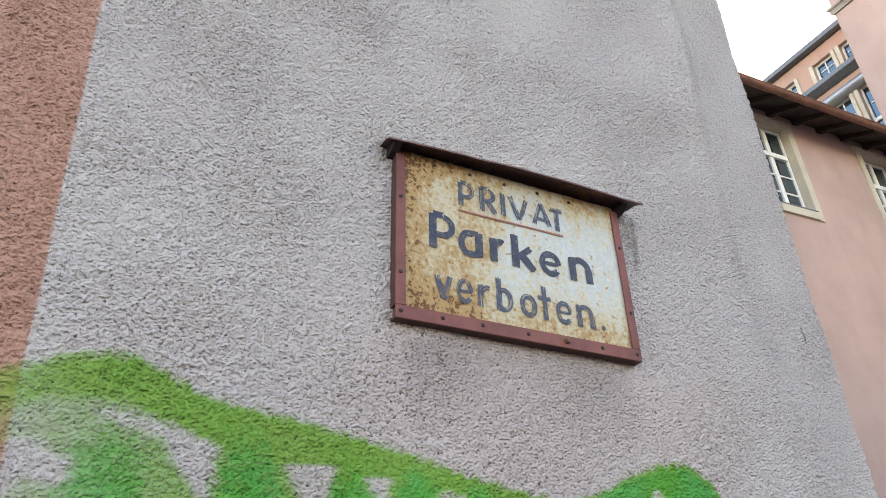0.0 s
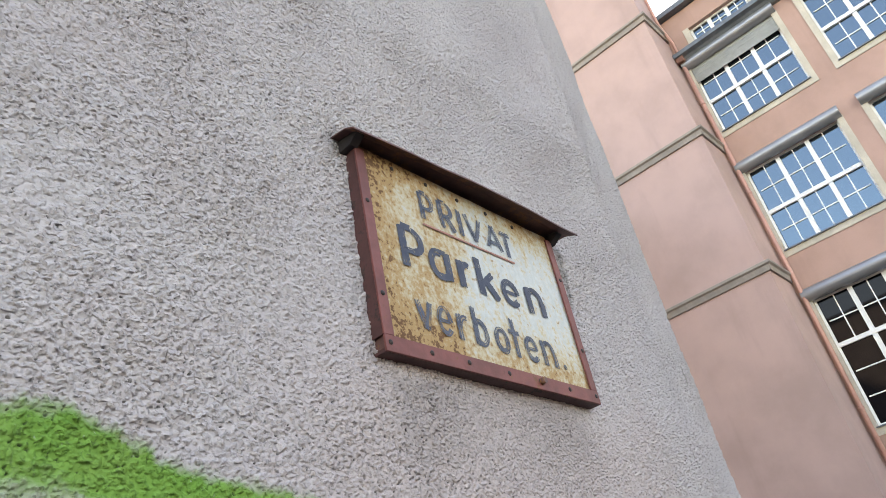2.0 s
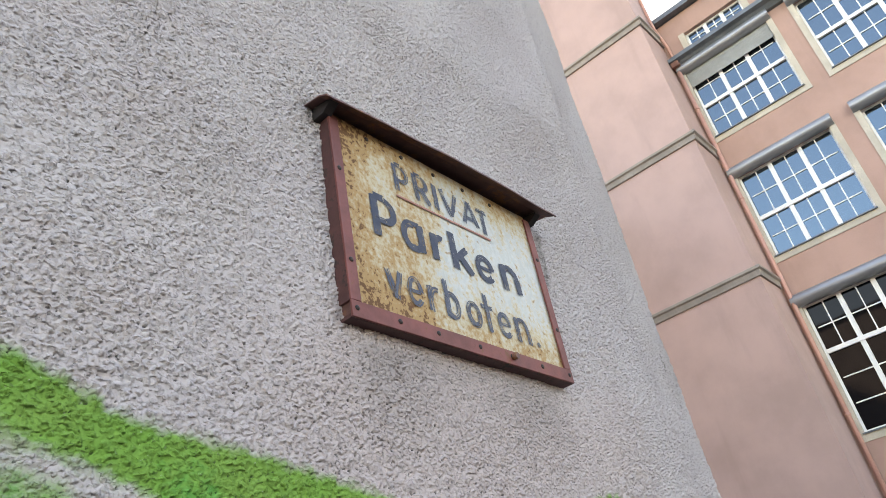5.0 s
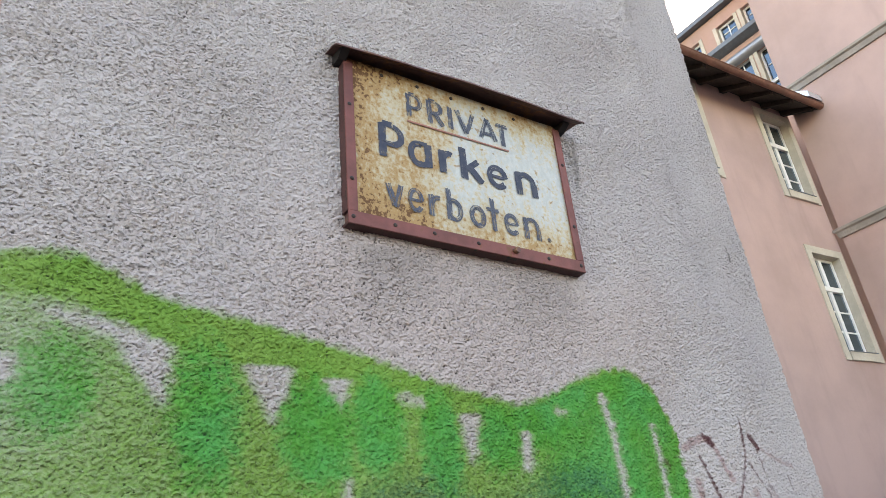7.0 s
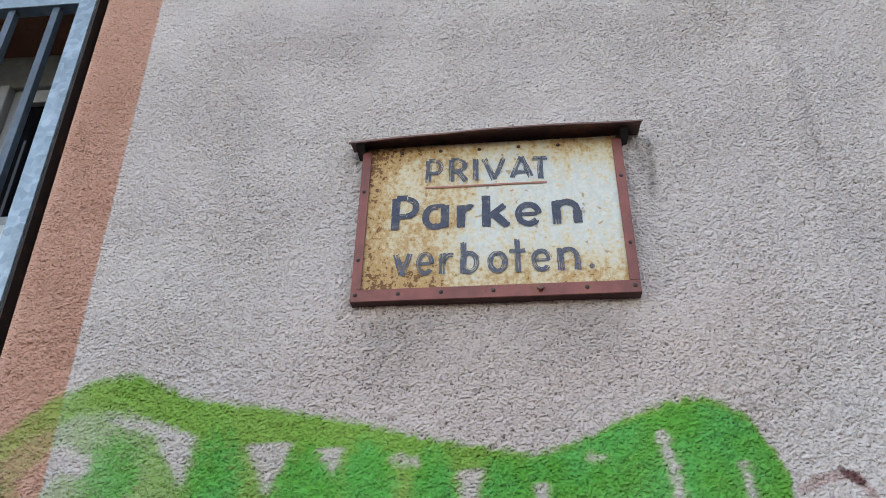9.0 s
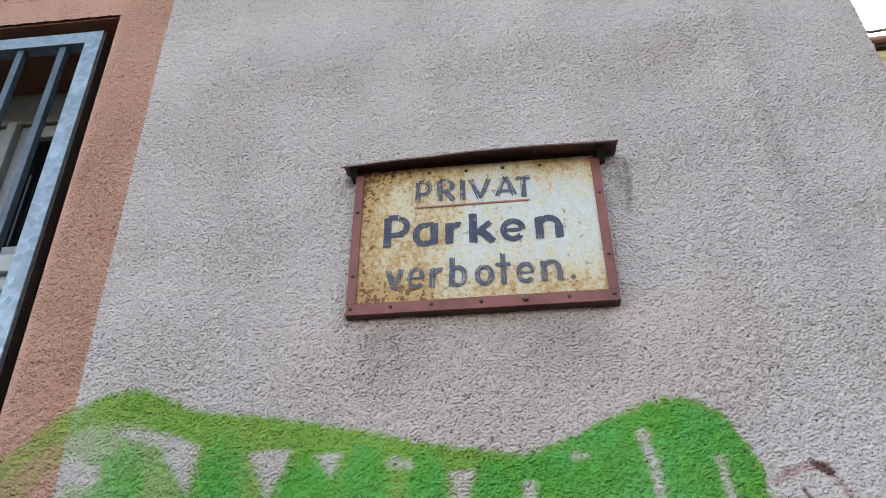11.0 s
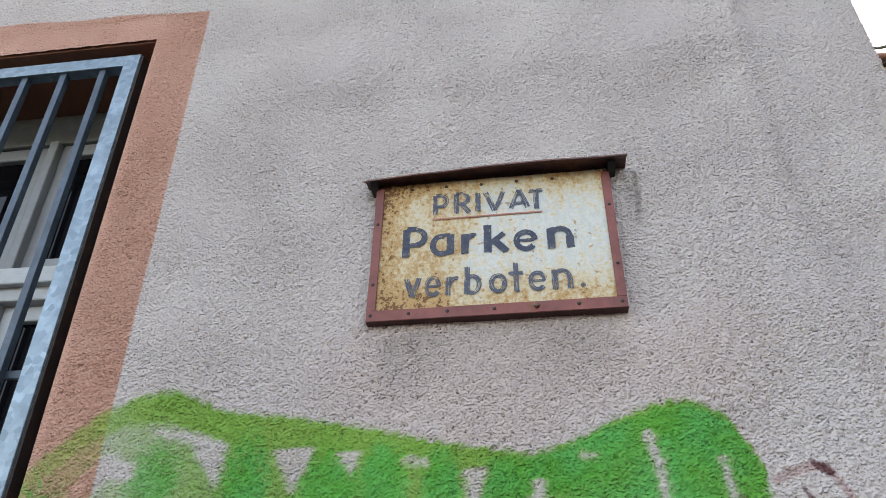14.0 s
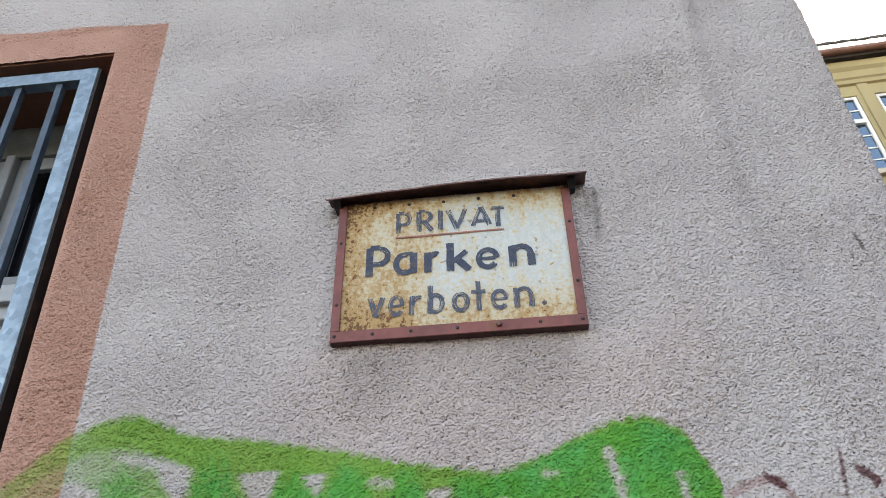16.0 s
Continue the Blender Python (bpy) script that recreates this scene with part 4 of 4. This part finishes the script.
part("hopper", box(-0.17, 0.06, -0.13, 0.10, 14.72, 14.98, 0.02), COPPER, pipe, "brown hopper head")
for z in (4.5, 7.2, 10.2, 13.2):
    part("pipe_clip", tube([(0, 0, z), (0, 0, z + 0.05)], 0.066), PIPE, pipe)

# ---- low annex with eaves ----
AY, AX0 = 6.7, 9.2
AW = ((14.43, 15.52, 8.74, 10.86), (14.43, 15.52, 4.92, 7.18), (10.96, 12.02, 8.74, 10.86))
structure("annex_wall", wall_mesh("x", AX0, TX - 0.005, 0.0, 11.3, AW, AY, AY + 0.5), PINK, "salmon-pink plaster annex wall", "wall")
structure("annex_inner_wall", box(AX0, TX - 0.005, AY + 2.6, AY + 2.8, 0.0, 11.3), DARK, "dim inner wall", "wall")


def annex_window(x0, x1, z0, z1):
    w = thing("annex_window", "white casement window set deep in a cream surround", "window", ((x0 + x1) / 2, AY, z0), "annex windows")
    cx = (x0 + x1) / 2
    def b(name, a, c, y0, y1, lo, hi, m):
        return part(name, box(a - cx, c - cx, y0, y1, lo - z0, hi - z0), m, w)
    t = 0.17
    b("surround", x0 - t, x0 + 0.004, -0.03, 0.16, z0 - t, z1 + t, STONE)
    b("surround", x1 - 0.004, x1 + t, -0.03, 0.16, z0 - t, z1 + t, STONE)
    b("surround", x0 + 0.004, x1 - 0.004, -0.029, 0.16, z1 - 0.004, z1 + t, STONE)
    b("window_sill", x0 + 0.004, x1 - 0.004, -0.06, 0.16, z0 - t, z0 + 0.004, STONE)
    b("sill_sheet", x0 + 0.01, x1 - 0.01, -0.075, 0.158, z0 + 0.006, z0 + 0.022, SLATE)
    y0, y1, f = 0.165, 0.225, 0.055
    b("frame_post", x0, x0 + f, y0, y1, z0, z1, WHITE)
    b("frame_post", x1 - f, x1, y0, y1, z0, z1, WHITE)
    b("frame_head", x0 + f, x1 - f, y0, y1, z1 - f, z1, WHITE)
    b("frame_foot", x0 + f, x1 - f, y0, y1, z0 + 0.02, z0 + 0.02 + f, WHITE)
    zt = z0 + (z1 - z0) * 0.67
    b("transom", x0 + f, x1 - f, y0 - 0.035, y1, zt - 0.055, zt + 0.055, WHITE)
    b("mullion", cx - 0.055, cx + 0.055, y0 - 0.012, y1, z0 + 0.02 + f, z1 - f, WHITE)
    for k in (1, 2):
        z = z0 + 0.08 + (zt - 0.06 - z0 - 0.08) * k / 3
        for a, c in ((x0 + f, cx - 0.055), (cx + 0.055, x1 - f)):
            b("glazing_bar", a, c, y0 + 0.01, y1 - 0.02, z - 0.015, z + 0.015, WHITE)
    b("pane", x0 + 0.03, x1 - 0.03, y0 + 0.03, y0 + 0.036, z0 + 0.05, z1 - 0.03, GLASS)


for w in AW:
    annex_window(*w)
# eaves: boards, rafters, gutter, tiles
GY, GZ = 5.87, 10.78
structure("annex_roof", sweep([(GY + 0.03, GZ + 0.10), (AY + 3.2, GZ + 2.15), (AY + 3.2, GZ + 2.30), (GY + 0.0, GZ + 0.22)], "x", AX0 - 0.4, TX - 0.02), TILE, "dark tiled annex roof", "roof")
structure("eaves_board", sweep([(GY + 0.10, GZ + 0.07), (AY + 0.02, GZ + 0.44), (AY + 0.02, GZ + 0.48), (GY + 0.10, GZ + 0.11)], "x", AX0 - 0.35, TX - 0.03), WOOD, "dark brown boarded eaves", "eaves")
x = AX0
while x < TX - 0.2:
    r = tagged(part("rafter", sweep([(GY + 0.12, GZ - 0.02), (AY - 0.01, GZ + 0.29), (AY - 0.01, GZ + 0.43), (GY + 0.12, GZ + 0.07)], "x", x, x + 0.12), WOOD), "dark brown rafter end under the eaves", "rafter", "eaves rafters")
    x += 0.78
gut = thing("rain_gutter", "brown copper half-round gutter along the annex eaves", "gutter", (AX0 - 0.4, GY, GZ))
bm = bmesh.new()
arc = [(0.085 * math.cos(t), 0.085 * math.sin(t)) for t in [math.pi + math.pi * i / 10 for i in range(11)]]
arc += [(0.078 * math.cos(t), 0.078 * math.sin(t)) for t in [math.tau - math.pi * i / 10 for i in range(11)]]
part("channel", sweep([(p, q + 0.09) for p, q in arc], "x", 0, TX - 0.06 - AX0 + 0.4, bm), COPPER, gut)
part("rim", tube([(0, -0.086, 0.095), (TX - 0.06 - AX0 + 0.4, -0.086, 0.095)], 0.014, 8), COPPER, gut)
for k in range(8):
    part("gutter_bracket", box(0.3 + 0.82 * k, 0.33 + 0.82 * k, -0.09, 0.14, 0.085, 0.10), COPPER, gut)
tagged(part("flashing", sweep([(GY - 0.07, GZ + 0.20), (GY + 0.6, GZ + 0.62), (GY + 0.6, GZ + 0.80), (GY - 0.07, GZ + 0.36)], "x", TX - 0.55, TX - 0.015), ZINC), "bright zinc flashing where the annex roof meets the tower", "flashing")

# ---- yellow house beyond ----
YY, YX1 = 9.0, 9.15
YW = [(7.24 + 1.02 * k, 7.94 + 1.02 * k, 8.92, 10.68) for k in (-4, -3, -2, -1, 0, 1)]
structure("yellow_house_wall", wall_mesh("x", -4.0, YX1, 0.0, 11.4, YW, YY, YY + 0.4), OCHRE, "ochre-yellow plaster house wall", "facade")
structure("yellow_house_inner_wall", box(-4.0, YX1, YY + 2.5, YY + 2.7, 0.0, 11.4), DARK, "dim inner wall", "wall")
structure("yellow_cornice", sweep([(YY - 0.002, 10.92), (YY - 0.05, 10.94), (YY - 0.06, 11.02), (YY - 0.09, 11.05), (YY - 0.10, 11.20), (YY - 0.15, 11.26), (YY - 0.17, 11.39), (YY - 0.002, 11.395)], "x", -4.0, YX1), OCHRE, "moulded yellow cornice", "cornice")
structure("yellow_eaves", box(-4.1, YX1 + 0.05, YY - 0.27, YY + 0.3, 11.40, 11.46), WOOD, "dark eaves board", "eaves")
structure("yellow_gutter", sweep([(YY - 0.32 + 0.07 * math.cos(t), 11.52 + 0.07 * math.sin(t)) for t in [math.tau * i / 14 for i in range(14)]], "x", -4.1, YX1 + 0.05), COPPER, "brown gutter", "gutter")
bm = bmesh.new()
for r in range(3):
    for k in range(62):
        x0 = -4.1 + k * 0.214 + 0.107 * (r % 2)
        y0 = YY - 0.30 + r * 0.28
        z0 = 11.80 + r * 0.30 + random.uniform(-0.008, 0.008)
        v = [bm.verts.new(p) for p in ((x0, y0, z0), (x0 + 0.205, y0, z0 + random.uniform(0.01, 0.035)), (x0 + 0.205, y0 + 0.34, z0 + 0.36), (x0, y0 + 0.34, z0 + 0.35),
                                       (x0, y0, z0 - 0.03), (x0 + 0.205, y0, z0 - 0.02), (x0 + 0.205, y0 + 0.34, z0 + 0.3), (x0, y0 + 0.34, z0 + 0.3))]
        for f in ((0, 1, 2, 3), (4, 7, 6, 5), (0, 4, 5, 1), (1, 5, 6, 2), (2, 6, 7, 3), (3, 7, 4, 0)):
            bm.faces.new([v[i] for i in f])
tagged(part("yellow_roof_tiles", bm, TILE), "dark uneven roof tiles", "roof tiles", kind="stuff")
structure("yellow_roof", sweep([(YY - 0.22, 11.66), (YY + 3.0, 14.8), (YY + 3.0, 11.48), (YY - 0.22, 11.48)], "x", -4.05, YX1), TILE, "dark roof slope", "roof")
for a, b_, lo, hi in YW:
    cx = (a + b_) / 2
    w = thing("house_window", "white window with transom in the yellow house", "window", (cx, YY, lo), "yellow house windows")
    h, hwid = hi - lo, (b_ - a) / 2 - 0.003
    for n, x0, x1, y0, y1, z0, z1 in (("frame_post", -hwid, -hwid + 0.06, 0.03, 0.11, 0.003, h), ("frame_post", hwid - 0.06, hwid, 0.03, 0.11, 0.003, h),
                                      ("frame_head", -hwid + 0.06, hwid - 0.06, 0.03, 0.11, h - 0.06, h - 0.003), ("frame_foot", -hwid + 0.06, hwid - 0.06, 0.03, 0.11, 0.003, 0.06),
                                      ("transom", -hwid + 0.06, hwid - 0.06, 0.0, 0.11, h * 0.63, h * 0.63 + 0.09), ("mullion", -0.035, 0.035, 0.02, 0.11, 0.06, h - 0.06)):
        part(n, box(x0, x1, y0, y1, z0, z1), WHITE, w)
    for z in (0.17, 0.32, 0.48, 0.82):
        part("glazing_bar", box(-hwid + 0.06, hwid - 0.06, 0.05, 0.09, h * z - 0.012, h * z + 0.012), WHITE, w)
    part("window_sill", box(-hwid - 0.08, hwid + 0.08, -0.10, 0.11, -0.10, -0.003), STONE, w)
    part("pane", box(-hwid + 0.03, hwid - 0.03, 0.065, 0.072, 0.03, h - 0.03), GLASS, w)
for k in range(-4, 3):
    xc = 7.08 + 1.02 * k
    structure("yellow_pilaster", box(xc - 0.09, xc + 0.09, YY - 0.045, YY + 0.01, 8.7, 10.915), OCHRE, "yellow plaster pilaster strip", "pilaster")

# ---- unseen block added behind the walker: closes the street, hides low sky ----
structure("street_house_wall", box(-40.0, 40.0, -34.0, -28.0, 0.0, 6.0), plain("unseen_street_plaster", (0.20, 0.20, 0.21), 0.9, grain=6, amount=0.2, big=0.4), "plain unseen house front added across the street", "facade")

# street name plate on the tower's corner, its writing as plain bars
plate_sign = thing("street_sign", "white enamel street plate with dark bars beside the tower corner", "sign", (15.66, 2.80, 2.06))
SIGN_WHITE = plain("white_enamel", (0.72, 0.73, 0.74), 0.35, grain=20, amount=0.08)
part("plate", box(0.0, 0.012, -0.34, 0.34, 0.0, 0.36, 0.003), SIGN_WHITE, plate_sign)
for z, y0, y1 in ((0.25, -0.27, 0.27), (0.15, -0.27, 0.12), (0.07, -0.27, 0.20)):
    part("lettering_bar", box(-0.0025, -0.0003, y0, y1, z, z + 0.045), PLATE_INK, plate_sign, "dark blue bar")
for y in (0.17, 0.30):
    part("bracket", box(0.0125, 0.143, y - 0.012, y + 0.012, 0.10, 0.26, 0.002), GALV, plate_sign, "grey metal bracket")
